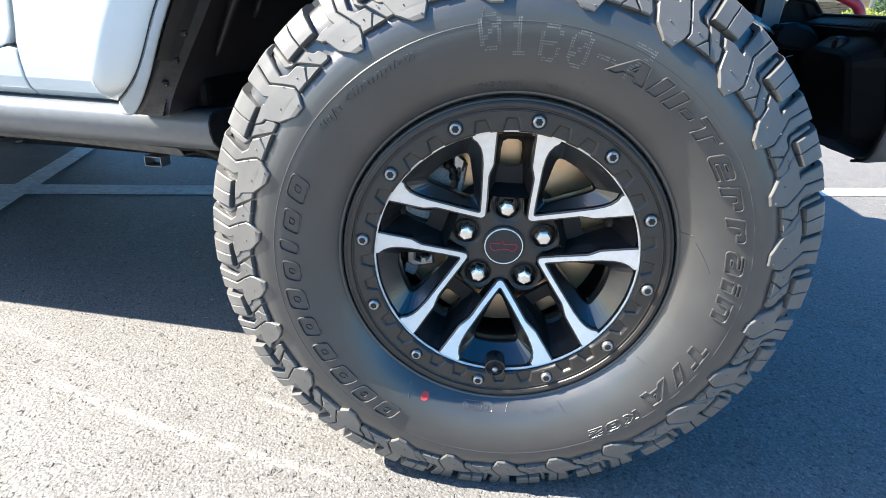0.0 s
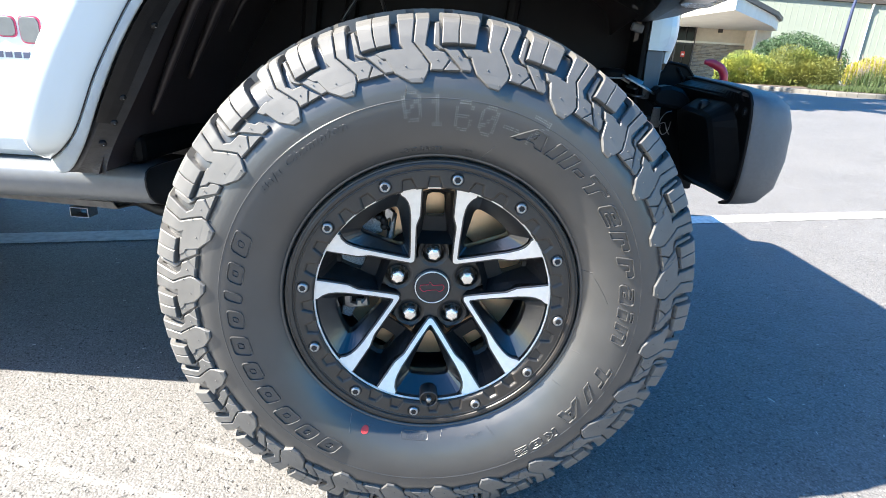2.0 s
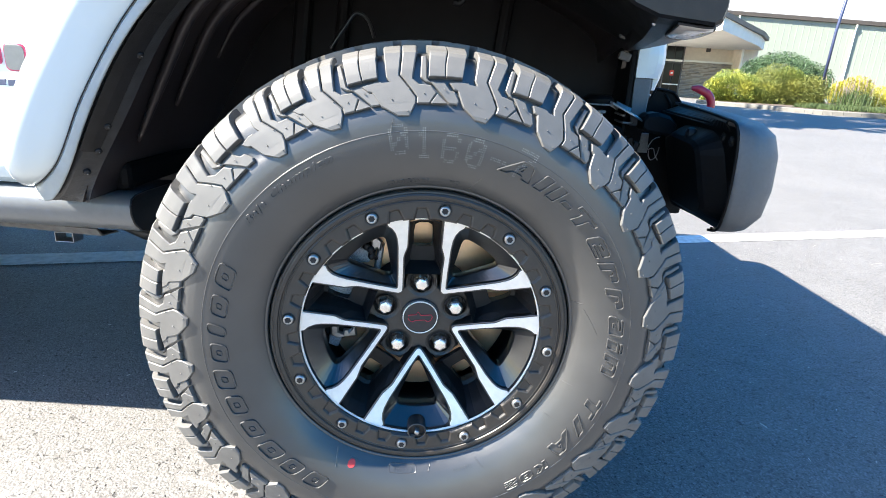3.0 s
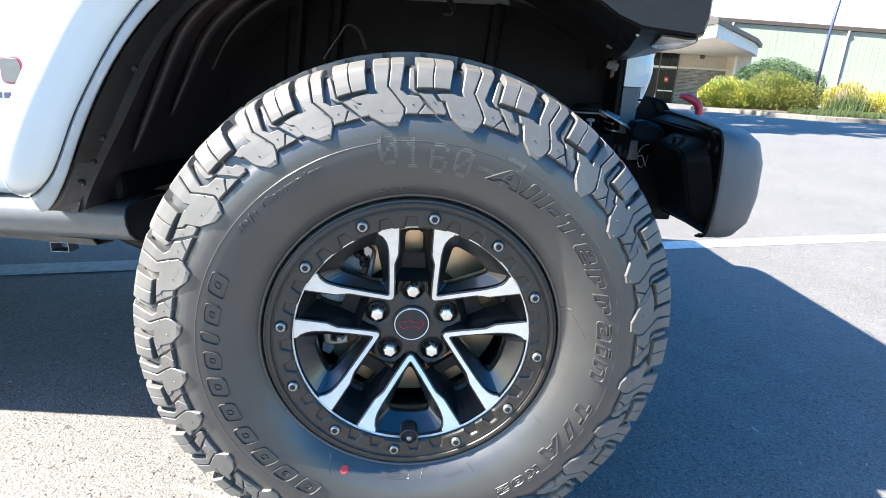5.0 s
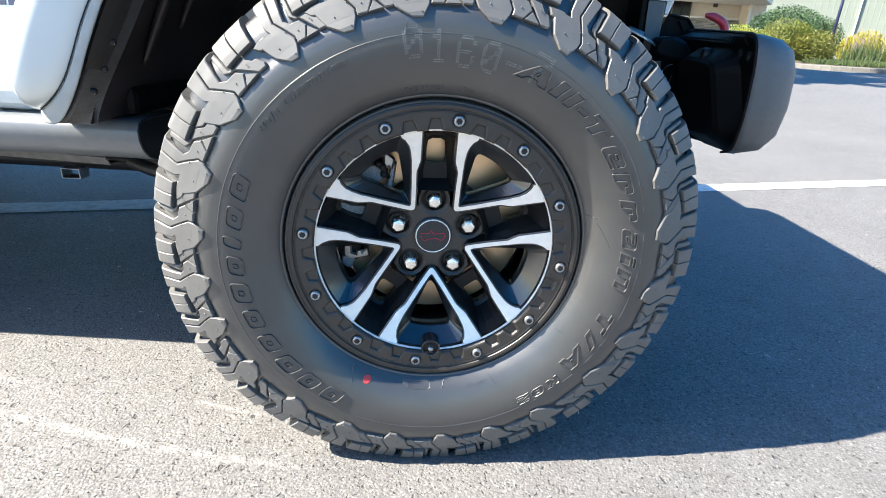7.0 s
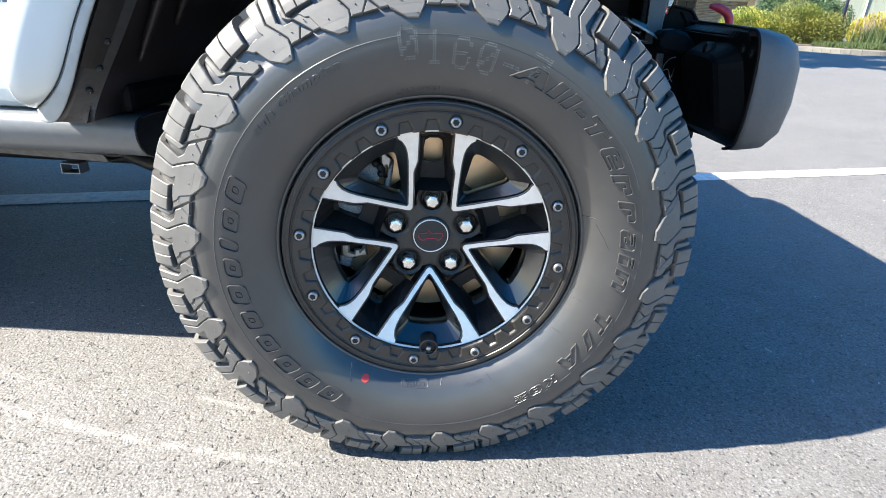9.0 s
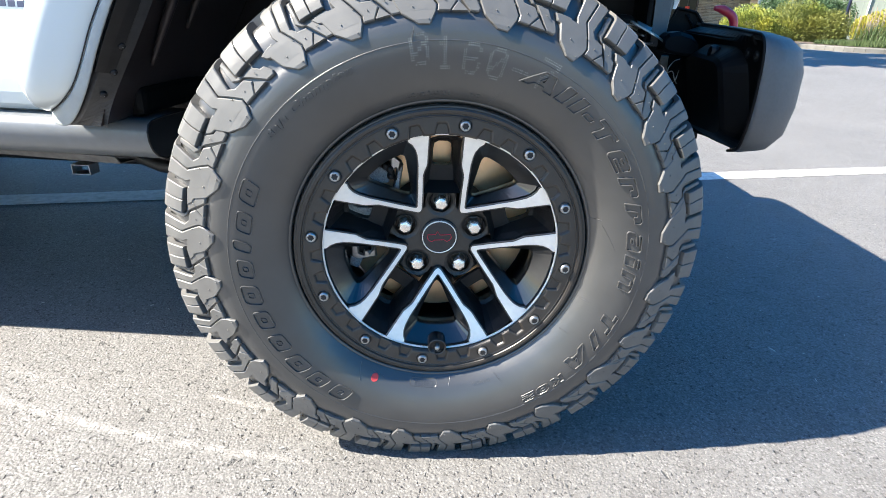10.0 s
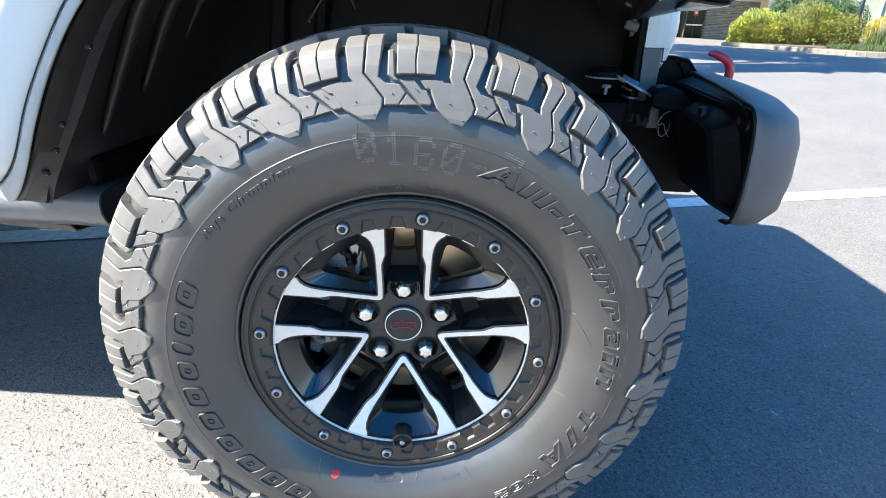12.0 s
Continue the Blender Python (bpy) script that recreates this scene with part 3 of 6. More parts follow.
for a in GAPS:
    b = a + 72
    near = [along(a, 1, t, o) for t, o in ((0.1895, 0.0272), (0.141, 0.0276), (0.1385, 0.0282), (0.1235, 0.0326), (0.120, 0.0332), (0.085, 0.0326))]
    far = [along(b, -1, t, o) for t, o in ((0.085, 0.0326), (0.120, 0.0332), (0.1235, 0.0326), (0.1385, 0.0282), (0.141, 0.0276), (0.1895, 0.0272))]
    apex = polar(0.0326 / math.sin(radians(36)), a + 36)
    v_in = polar(0.0396 / math.sin(radians(36)), a + 36)
    side_a = [along(a, 1, t, o) for t, o in ((0.090, 0.0398), (0.140, 0.0412), (0.156, 0.0432), (0.166, 0.0462), (0.1745, 0.0518), (0.1790, 0.0580))]
    side_b = [along(b, -1, t, o) for t, o in ((0.1790, 0.0580), (0.1745, 0.0518), (0.166, 0.0462), (0.156, 0.0432), (0.140, 0.0412), (0.090, 0.0398))]
    rim_a = arc(0.1925, angle_of(side_a[-1]) % 360, angle_of(near[0]) % 360, 5)
    rim_b = arc(0.1925, angle_of(far[-1]) % 360, angle_of(side_b[0]) % 360, 5)
    tip = rounded([near[-1], apex, far[0]], [0, 0.010, 0], 5)
    heart = rounded([side_b[-1], v_in, side_a[0]], [0, 0.006, 0], 5)
    shape = near[:-1] + tip + far[1:] + rim_b[:] + side_b[:-1] + heart + side_a[1:] + rim_a
    bm = bmesh.new()
    slab(bm, shape, on_face, 0.0, -0.0016, 0.0005, 0.01, None)
    part("spoke_face", fix(bm), MACHINED, wheel, "bright machined spoke pair")
    bm = bmesh.new()
    slab(bm, inset(shape, -0.0012), on_face, -0.0010, -0.030, 0.0008, 0.012, None, 0.0008)
    part("spoke_body", fix(bm), GLOSS, wheel)

    # Window between the two arms of a pair: flat sloping walls down to a smaller rounded hole.
    start_a, end_a = angle_of(side_a[-1]) % 360, angle_of(side_b[0]) % 360
    if end_a < start_a:
        end_a += 360
    front = resample([v_in] + side_a, 16)[:-1] + arc(0.1918, start_a, end_a, 14)[:-1] + resample(side_b + [v_in], 16)[:-1]
    ux, uz = polar(1.0, a + 36)
    back = resample([(0.086, -0.0015), (0.161, -0.0385)], 16)[:-1] + resample([(0.161, -0.0385), (0.166, 0.0), (0.161, 0.0385)], 14)[:-1] + resample([(0.161, 0.0385), (0.086, 0.0015)], 16)[:-1]
    for _ in range(5):
        back = [tuple(0.5 * q + 0.25 * (p + r) for p, q, r in zip(back[i - 1], back[i], back[(i + 1) % len(back)])) for i in range(len(back))]
    back = [(u * ux - v * uz, u * uz + v * ux) for u, v in back]

    def row_at(k, deeper):
        return [(x0 + (x1 - x0) * k, (face_y(x0, z0) + 0.0025) * (1 - k) + (face_y(x1, z1) + 0.027) * k + deeper, z0 + (z1 - z0) * k) for (x0, z0), (x1, z1) in zip(front, back)]

    part("spoke_window", loft([row_at(0, 0), row_at(0.05, 0.0025), row_at(0.93, 0), row_at(0.98, 0.002), row_at(1.0, 0.006), row_at(1.0, 0.016)], True, False), GLOSS, wheel)

    # Gap with the wheel nut: a saddle behind the hub, then a rounded hole near the rim.
    def both(rows):
        return [along(a, -1, t, o) for t, o in rows] + [along(a, 1, t, o) for t, o in reversed(rows)]

    front = both(((0.086, 0.0318), (0.104, 0.0328), (0.121, 0.0328), (0.139, 0.0278), (0.165, 0.0272), (0.186, 0.0262), (0.1905, 0.012)))
    mid = both(((0.092, 0.0270), (0.104, 0.0250), (0.116, 0.0235), (0.130, 0.0225), (0.158, 0.0215), (0.178, 0.0200), (0.182, 0.0100)))
    floor_row = both(((0.098, 0.0210), (0.106, 0.0205), (0.114, 0.0200), (0.127, 0.0175), (0.152, 0.0170), (0.168, 0.0150), (0.1715, 0.0075)))
    hole = both(((0.124, 0.0090), (0.1245, 0.0125), (0.126, 0.0150), (0.131, 0.0162), (0.150, 0.0160), (0.1615, 0.0140), (0.1655, 0.0070)))
    rows = [[(x, face_y(x, z) + 0.0025, z) for x, z in front], [(x, face_y(x, z) + 0.022, z) for x, z in mid],
            [(x, 0.088 - 0.10 * max(0.0, math.hypot(x, z) - 0.13), z) for x, z in floor_row], [(x, 0.088, z) for x, z in hole], [(x, 0.104, z) for x, z in hole]]
    part("spoke_gap", loft(rows, True, False), DARK, wheel)

# Hub with five nut pockets.
outline = []
for a in GAPS:
    outline += [along(a, -1, 0.058, 0.0262), along(a, -1, 0.088, 0.0255), along(a, 1, 0.088, 0.0255), along(a, 1, 0.058, 0.0262)]
holes = [[(polar(0.0635, a)[0] + 0.0184 * math.cos(j * 0.2618), polar(0.0635, a)[1] + 0.0184 * math.sin(j * 0.2618)) for j in range(24)] for a in GAPS]
bm = bmesh.new()
slab(bm, rounded(outline, 0.005, 3), lambda x, y, h: (x, 0.074 - h, y), 0.0, -0.040, 0.0036, 0.012, None, 0.004, holes=holes)
hub = part("hub", fix(bm), RING, wheel, "black hub with five nut pockets")
for a in GAPS:
    x, z = polar(0.0635, a)
    part("nut_well", turned(lathe([(0.0100, 0.104), (0.0172, 0.102), (0.0180, 0.078), (0.0186, 0.0738), (0.0193, 0.0732), (0.0201, 0.0742)], 24), Matrix.Translation((x, 0, z))), GLOSS, hub)
part("hub_back", lathe([(0.0, 0.093), (0.092, 0.093), (0.10, 0.115), (0.0, 0.115)], 48), GLOSS, wheel)


def wheel_nut():
    def hexagon(r, y):
        return [(r * math.cos(j * math.pi / 3), y, r * math.sin(j * math.pi / 3)) for j in range(6)]
    bm = loft([hexagon(0.0127, 0.098), hexagon(0.0127, 0.0680), hexagon(0.0119, 0.0648), hexagon(0.0098, 0.0628), hexagon(0.0060, 0.0617), hexagon(0.0020, 0.0613)])
    return bm


for k, a in enumerate(GAPS):
    x, z = polar(0.0635, a)
    at = pose(x, 0, z, 0, (12, 40, 75, 28, 55)[k], 0)
    if k == 0:
        n0 = link("wheel_nut", wheel_nut(), CHROME, wheel, at=at, label="chrome hexagonal wheel nut")
        w0 = link("nut_washer", lathe([(0.0118, 0.090), (0.0150, 0.089), (0.0155, 0.092), (0.0150, 0.096)], 24), GLOSS, n0, True)
    else:
        n = new("wheel_nut", n0.data)
        n.parent, n.matrix_basis = wheel, at
        tagged(n, "chrome hexagonal wheel nut")
        w = new("nut_washer", w0.data)
        w.parent = n

cap = part("centre_cap", lathe(smooth_profile([(0.0, 0.0672), (0.0275, 0.0676), (0.0282, 0.0682), (0.0325, 0.0695), (0.0332, 0.0715), (0.0335, 0.078)], 3), 64), CAP, wheel, "black centre cap with a grey ring", smooth=True)
part("cap_ring", lathe([(0.0284, 0.0690), (0.0286, 0.0668), (0.0294, 0.0664), (0.0302, 0.0668), (0.0304, 0.0690)], 64), MACHINED, cap, smooth=True)
# Plain red outline on the cap.
glyph = [(-0.021, -0.001), (-0.0205, 0.0045), (-0.007, 0.0055), (-0.004, 0.011), (0.001, 0.0045), (0.019, 0.006), (0.021, 0.001), (0.018, -0.005), (0.013, -0.0075), (0.008, -0.004), (-0.008, -0.005), (-0.013, -0.008), (-0.018, -0.006), (-0.021, -0.001)]
part("cap_mark", tube([(x, 0.0668, z) for x, z in glyph], 0.0007, 6), GLYPH, cap, "thin red outline mark")

# Valve in its round well.
x, z = polar(0.1855, -90)
valve = part("valve_well", turned(lathe([(0.0100, 0.030), (0.0128, 0.0285), (0.0138, 0.004), (0.0150, 0.0016), (0.0162, 0.0034), (0.0162, 0.030)], 32), Matrix.Translation((x, 0, z))), GLOSS, wheel, smooth=True)
part("valve_well_floor", turned(lathe([(0.0, 0.0090), (0.0140, 0.0090)], 32), Matrix.Translation((x, 0, z))), DARK, valve)
part("valve_stem", turned(lathe([(0.0, -0.002), (0.0040, -0.0015), (0.0046, 0.0005), (0.0046, 0.018), (0.0075, 0.020), (0.0075, 0.028)], 16), Matrix.Translation((x, 0, z))), STEEL, valve, "grey metal valve cap", smooth=True)

# ---- brake behind the wheel ----
disc = part("brake_disc", lathe([(0.060, 0.118), (0.074, 0.118), (0.077, 0.124), (0.1655, 0.124), (0.167, 0.127), (0.167, 0.152), (0.09, 0.152)], 96), DISC, wheel, "brown-grey steel brake disc", smooth=False)
part("disc_hat", lathe([(0.0, 0.116), (0.070, 0.117), (0.076, 0.120), (0.077, 0.126)], 48), DARK, disc)
part("dust_shield", lathe([(0.05, 0.178), (0.172, 0.178), (0.180, 0.170), (0.182, 0.176), (0.05, 0.186)], 64), DARK, disc)
caliper = thing("brake_caliper", "rough cast grey brake caliper over the disc", "brake caliper", WHEEL)


def curved_block(r0, r1, a0, a1, y0, y1, n=8, bevel=0.004):
    rows = []
    for i in range(n + 1):
        a = a0 + (a1 - a0) * i / n
        e = 0.006 if i in (0, n) else 0.0
        rows.append([(*polar(r0 + e, a)[:1], y0 + bevel, polar(r0 + e, a)[1]), (polar(r0 + e + bevel, a)[0], y0, polar(r0 + e + bevel, a)[1]),
                     (polar(r1 - e - bevel, a)[0], y0, polar(r1 - e - bevel, a)[1]), (polar(r1 - e, a)[0], y0 + bevel, polar(r1 - e, a)[1]),
                     (polar(r1 - e, a)[0], y1, polar(r1 - e, a)[1]), (polar(r0 + e, a)[0], y1, polar(r0 + e, a)[1])])
    return loft(rows)


part("caliper_body", curved_block(0.128, 0.178, 140, 206, 0.112, 0.185), DARK, caliper)


def plate(name, outline, y, thick, radius=0.002, material=None):
    """A cast plate facing outwards at depth y."""
    bm = bmesh.new()
    slab(bm, rounded(outline, radius, 2), lambda x, z, h: (x, y - h, z), 0.0, -thick, 0.0012, 0.01, None, 0.001)
    return part(name, fix(bm), material or CAST, caliper)


plate("caliper_finger", [(-0.130, 0.093), (-0.105, 0.115), (-0.086, 0.103), (-0.089, 0.086), (-0.122, 0.084)], 0.102, 0.02, 0.004)
plate("pad_clip", [(-0.0855, 0.130), (-0.081, 0.134), (-0.0695, 0.125), (-0.0730, 0.108), (-0.077, 0.115), (-0.081, 0.111), (-0.0855, 0.116)], 0.098, 0.004, 0.001, STEEL)
plate("pad_edge", [(-0.081, 0.070), (-0.0725, 0.070), (-0.0665, 0.115), (-0.0720, 0.117)], 0.104, 0.016, 0.001)
plate("caliper_arm", [(-0.176, 0.048), (-0.150, 0.045), (-0.144, 0.040), (-0.105, 0.040), (-0.105, 0.0265), (-0.1415, 0.0235), (-0.151, 0.0185), (-0.160, 0.0105), (-0.176, 0.0135)], 0.102, 0.02, 0.003)
plate("pad_comb", [(-0.155, -0.034), (-0.144, -0.034), (-0.144, -0.048), (-0.133, -0.052), (-0.132, -0.043), (-0.125, -0.043), (-0.1235, -0.049), (-0.114, -0.036), (-0.1115, -0.053), (-0.143, -0.059), (-0.155, -0.054)], 0.099, 0.004, 0.001, STEEL)
plate("caliper_foot", [(-0.158, -0.0535), (-0.1355, -0.0585), (-0.144, -0.080), (-0.161, -0.073)], 0.103, 0.02, 0.003)
for x, z in ((-0.088, 0.112), (-0.095, 0.117), (-0.086, 0.100)):
    part("slide_pin", turned(lathe([(0.0, 0.090), (0.005, 0.091), (0.0065, 0.096), (0.0065, 0.13)], 12), Matrix.Translation((x, 0, z))), DARK, caliper, smooth=True)
part("sensor_cable", tube([(-0.108, 0.11, 0.128), (-0.096, 0.095, 0.118), (-0.086, 0.093, 0.108), (-0.078, 0.105, 0.092)], 0.0035, 8), DARK, caliper, smooth=True)
pad = thing("brake_pad", "grey cast brake pad carrier beside the disc", "brake pad", WHEEL)
part("pad_carrier", curved_block(0.1645, 0.184, -3, 13, 0.118, 0.20), CAST, pad)

# ---- vehicle ----
BODY = Matrix.Rotation(radians(-5.8), 4, "Z")
suv = thing("off_road_vehicle", "pale blue-grey off-road vehicle with wide black wheel arches", "car", BODY)


def sheet(rows, thick=0.0):
    """An open skin through rows of points; thick: its thickness, to the back."""
    bm = loft(rows, closed=False, caps=False)
    if thick:
        bmesh.ops.solidify(bm, geom=bm.faces[:], thickness=thick)
    return bm


def dense(points, n=5):
    """A smooth row through 3D points."""
    p = [points[0], *points, points[-1]]
    out = []
    for i in range(1, len(p) - 2):
        for k in range(n):
            t = k / n
            out.append(tuple(0.5 * (2 * p[i][j] + (p[i + 1][j] - p[i - 1][j]) * t + (2 * p[i - 1][j] - 5 * p[i][j] + 4 * p[i + 1][j] - p[i + 2][j]) * t * t
                                    + (3 * p[i][j] - p[i - 1][j] - 3 * p[i + 1][j] + p[i + 2][j]) * t ** 3) for j in range(3)))
    return [*out, tuple(points[-1])]


# Side of the body behind the arch: front wing panel and door.
def side_y(z):
    return float(np.interp(z, (0.560, 0.568, 0.576, 0.590, 0.610, 0.640, 0.9, 1.3), (0.335, 0.300, 0.276, 0.261, 0.253, 0.250, 0.250, 0.262)))


def panel(outline, name, label=""):
    bm = bmesh.new()
    slab(bm, outline, lambda x, z, h: (x, side_y(z) - h, z), 0.0, -0.02, 0.002, 0.03, 0.012)
    return part(name, fix(bm), PAINT, suv, label)


panel([(-0.990, 0.566), (-0.68, 0.566), (-0.68, 0.60), (-0.70, 0.66), (-0.66, 0.76), (-0.57, 0.92), (-0.40, 1.08), (-0.40, 1.25), (-0.975, 1.25), (-0.975, 0.76), (-0.985, 0.70), (-0.990, 0.68)], "front_wing_panel", "pale blue-grey wing panel")
panel([(-3.60, 0.566), (-0.9945, 0.566), (-0.9945, 0.665), (-1.012, 0.668), (-1.020, 0.666), (-1.030, 0.664), (-1.030, 0.660), (-1.9, 0.660), (-3.60, 0.660)], "sill_panel")
panel([(-3.60, 0.664), (-1.034, 0.664), (-1.012, 0.674), (-0.996, 0.702), (-0.986, 0.76), (-0.980, 1.25), (-3.60, 1.25)], "door", "front door with a rounded lower corner")
# Fold in the wing above the arch.
bm = bmesh.new()
for tri in (((-0.690, 0.800, 0.2494), (-0.618, 0.960, 0.232), (-0.585, 0.960, 0.2494)), ((-0.690, 0.800, 0.2494), (-0.655, 0.960, 0.2494), (-0.618, 0.960, 0.232))):
    bm.faces.new([bm.verts.new(p) for p in tri])
part("wing_crease", fix(bm), PAINT, suv)

# Wheel arch: painted shell, grey lip, black flange with rivets, liner.
ARCH_B = [(-0.746, 0.2235, 0.584), (-0.757, 0.2235, 0.600), (-0.766, 0.2235, 0.640), (-0.752, 0.2235, 0.695), (-0.722, 0.2235, 0.750), (-0.686, 0.2235, 0.808), (-0.622, 0.2235, 0.900), (-0.50, 0.2235, 1.03), (-0.30, 0.2235, 1.09), (0.10, 0.2235, 1.10)]
ARCH_W = [(-0.752, 0.2080, 0.589), (-0.697, 0.1540, 0.606), (-0.642, 0.1270, 0.645), (-0.606, 0.1135, 0.700), (-0.5795, 0.1063, 0.748), (-0.538, 0.1000, 0.808), (-0.476, 0.0950, 0.897), (-0.36, 0.0750, 1.000), (-0.22, 0.0160, 1.040), (0.10, -0.0040, 1.045)]
ARCH_L = [(-0.748, 0.2040, 0.5640), (-0.690, 0.1640, 0.5630), (-0.619, 0.1240, 0.640), (-0.5865, 0.1103, 0.6963), (-0.556, 0.1030, 0.748), (-0.5185, 0.0960, 0.808), (-0.4535, 0.0910, 0.8955), (-0.3445, 0.0710, 0.9805), (-0.2134, 0.0120, 1.0189), (0.1027, -0.0080, 1.022)]
ARCH_F = [(-0.622, 0.1640, 0.572), (-0.616, 0.1620, 0.590), (-0.594, 0.1600, 0.632), (-0.560, 0.1600, 0.687), (-0.523, 0.1600, 0.748), (-0.490, 0.1600, 0.808), (-0.433, 0.1570, 0.900), (-0.33, 0.1500, 0.980), (-0.20, 0.1500, 1.010), (0.10, 0.1500, 1.012)]


def between(a, b, t, out=0.0):
    return [tuple(p * (1 - t) + q * t + (-out if j == 1 else 0) for j, (p, q) in enumerate(zip(u, v))) for u, v in zip(a, b)]


def shifted(a, dx=0, dy=0, dz=0):
    return [(x + dx, y + dy, z + dz) for x, y, z in a]


def eased(points, n=5):
    """A row through 3D points with its bends rounded off."""
    row = [tuple(a + (b - a) * k / n for a, b in zip(p, q)) for p, q in zip(points, points[1:]) for k in range(n)] + [points[-1]]
    for _ in range(8):
        row = [row[0]] + [tuple((a + 2 * b + c) / 4 for a, b, c in zip(*t)) for t in zip(row, row[1:], row[2:])] + [row[-1]]
    return row


def swell(t, dy):
    """A row at share t from the body to the lip, dy behind the lip's face."""
    return [(p[0] * (1 - t) + q[0] * t, min(p[1], q[1] + dy * min(1.0, (p[1] - q[1]) / 0.10)), p[2] * (1 - t) + q[2] * t) for p, q in zip(ARCH_B, ARCH_W)]


arch = part("wheel_arch", sheet([eased(r) for r in (shifted(ARCH_B, -0.006, 0.03), ARCH_B, swell(0.06, 0.070), swell(0.13, 0.030), swell(0.22, -0.002), swell(0.35, -0.014), swell(0.55, -0.013), swell(0.80, -0.006), swell(0.97, 0.0), shifted(swell(0.99, 0.0), 0, 0.004))]), PAINT, suv, "painted wheel arch extension", smooth=True)
part("arch_lip", sheet([eased(r) for r in (shifted(ARCH_W, 0.004, 0.012), shifted(ARCH_W, 0.001, 0.0005), between(ARCH_W, ARCH_L, 0.2, 0.002), between(ARCH_W, ARCH_L, 0.9, 0.002), between(ARCH_W, ARCH_L, 0.98, 0.001), ARCH_L, shifted(between(ARCH_L, ARCH_F, 0.05), -0.004, 0.003, 0))]), LIP, arch, "scuffed grey plastic lip", smooth=True)
bm = sheet([eased(r) for r in (shifted(between(ARCH_L, ARCH_F, 0.02), -0.006, 0.004, 0), shifted(between(ARCH_L, ARCH_F, 0.15), -0.020, 0.006, 0.002), between(ARCH_L, ARCH_F, 0.22), between(ARCH_L, ARCH_F, 0.6), ARCH_F, shifted(ARCH_F, -0.012, 0.012, 0.004))])
part("arch_seam", tube(eased(shifted(ARCH_W, -0.001, -0.0012)), 0.0011, 6), SEAM, arch, smooth=True)
flange = part("arch_flange", bm, FLANGE, arch, "black riveted flange")
# Raised black strip on the flange, ending in a step above its foot.
STRIP_L, STRIP_F = [[p for p in eased(r) if p[2] > 0.662] for r in (between(ARCH_L, ARCH_F, 0.10), between(ARCH_L, ARCH_F, 0.70))]
n = min(len(STRIP_L), len(STRIP_F))
STRIP_L, STRIP_F = STRIP_L[-n:], STRIP_F[-n:]
part("flange_strip", sheet([shifted(STRIP_L, -0.004, 0.004), shifted(STRIP_L, 0.0015, -0.0025), shifted(between(STRIP_L, STRIP_F, 0.5), 0.002, -0.0025), shifted(STRIP_F, 0.0015, -0.002), shifted(STRIP_F, -0.003, 0.008)]), DARK, flange, "raised black edge strip")
for place, normal in (((-0.484, 0.1333, 0.8333), (0.756, -0.296, -0.583)), ((-0.5558, 0.1389, 0.7153), (0.733, -0.457, -0.503)), ((-0.5806, 0.1444, 0.6715), (0.689, -0.504, -0.521)), ((-0.6066, 0.1463, 0.6331), (0.56, -0.577, -0.594))):
    n = Vector(normal).normalized()
    m = Matrix.Translation(Vector(place) + n * 0.0042) @ n.to_track_quat("-Y", "Z").to_matrix().to_4x4()
    rivet = part("rivet", turned(lathe([(0.0, -0.0022), (0.0018, -0.0022), (0.0022, -0.0014), (0.0040, -0.0012), (0.0056, -0.0002), (0.0060, 0.0014), (0.0060, 0.012)], 16), m), DARK, flange, smooth=True)
    part("rivet_pin", turned(lathe([(0.0, -0.0030), (0.0009, -0.0028), (0.0010, -0.0020)], 8), m), STEEL, rivet, smooth=True)

# Front end of the arch: outer face, level underside and rounded nose, with its lamp.
POD = [  # depth, then the underside from the back to the nose
    (0.066, [(0.06, 1.045), (0.15, 1.015), (0.23, 0.975), (0.282, 0.943), (0.317, 0.930), (0.356, 0.926), (0.398, 0.9225), (0.408, 0.928)], 0.412),
    (0.074, [(0.06, 1.041), (0.15, 1.011), (0.23, 0.971), (0.284, 0.939), (0.319, 0.926), (0.358, 0.922), (0.402, 0.9185), (0.413, 0.924)], 0.417),
    (0.120, [(0.06, 1.045), (0.16, 1.012), (0.25, 0.968), (0.305, 0.932), (0.330, 0.922), (0.365, 0.920), (0.422, 0.9190), (0.431, 0.925)], 0.434),
    (0.200, [(0.06, 1.048), (0.17, 1.012), (0.27, 0.962), (0.325, 0.930), (0.348, 0.918), (0.380, 0.917), (0.440, 0.9190), (0.449, 0.925)], 0.452),
    (0.280, [(0.06, 1.050), (0.18, 1.010), (0.29, 0.958), (0.345, 0.928), (0.365, 0.912), (0.395, 0.912), (0.455, 0.9195), (0.463, 0.926)], 0.466),
    (0.440, [(0.06, 1.050), (0.18, 1.010), (0.29, 0.958), (0.370, 0.920), (0.386, 0.899), (0.409, 0.902), (0.460, 0.9145), (0.466, 0.921)], 0.468),
    (0.500, [(0.06, 1.055), (0.18, 1.016), (0.29, 0.966), (0.372, 0.930), (0.388, 0.909), (0.409, 0.911), (0.460, 0.923), (0.466, 0.929)], 0.468),
]


def under(x, y):
    """Height of the arch front's underside."""
    return float(np.interp(y, [p[0] for p in POD], [np.interp(x, [q[0] for q in p[1]], [q[1] for q in p[1]]) for p in POD]))


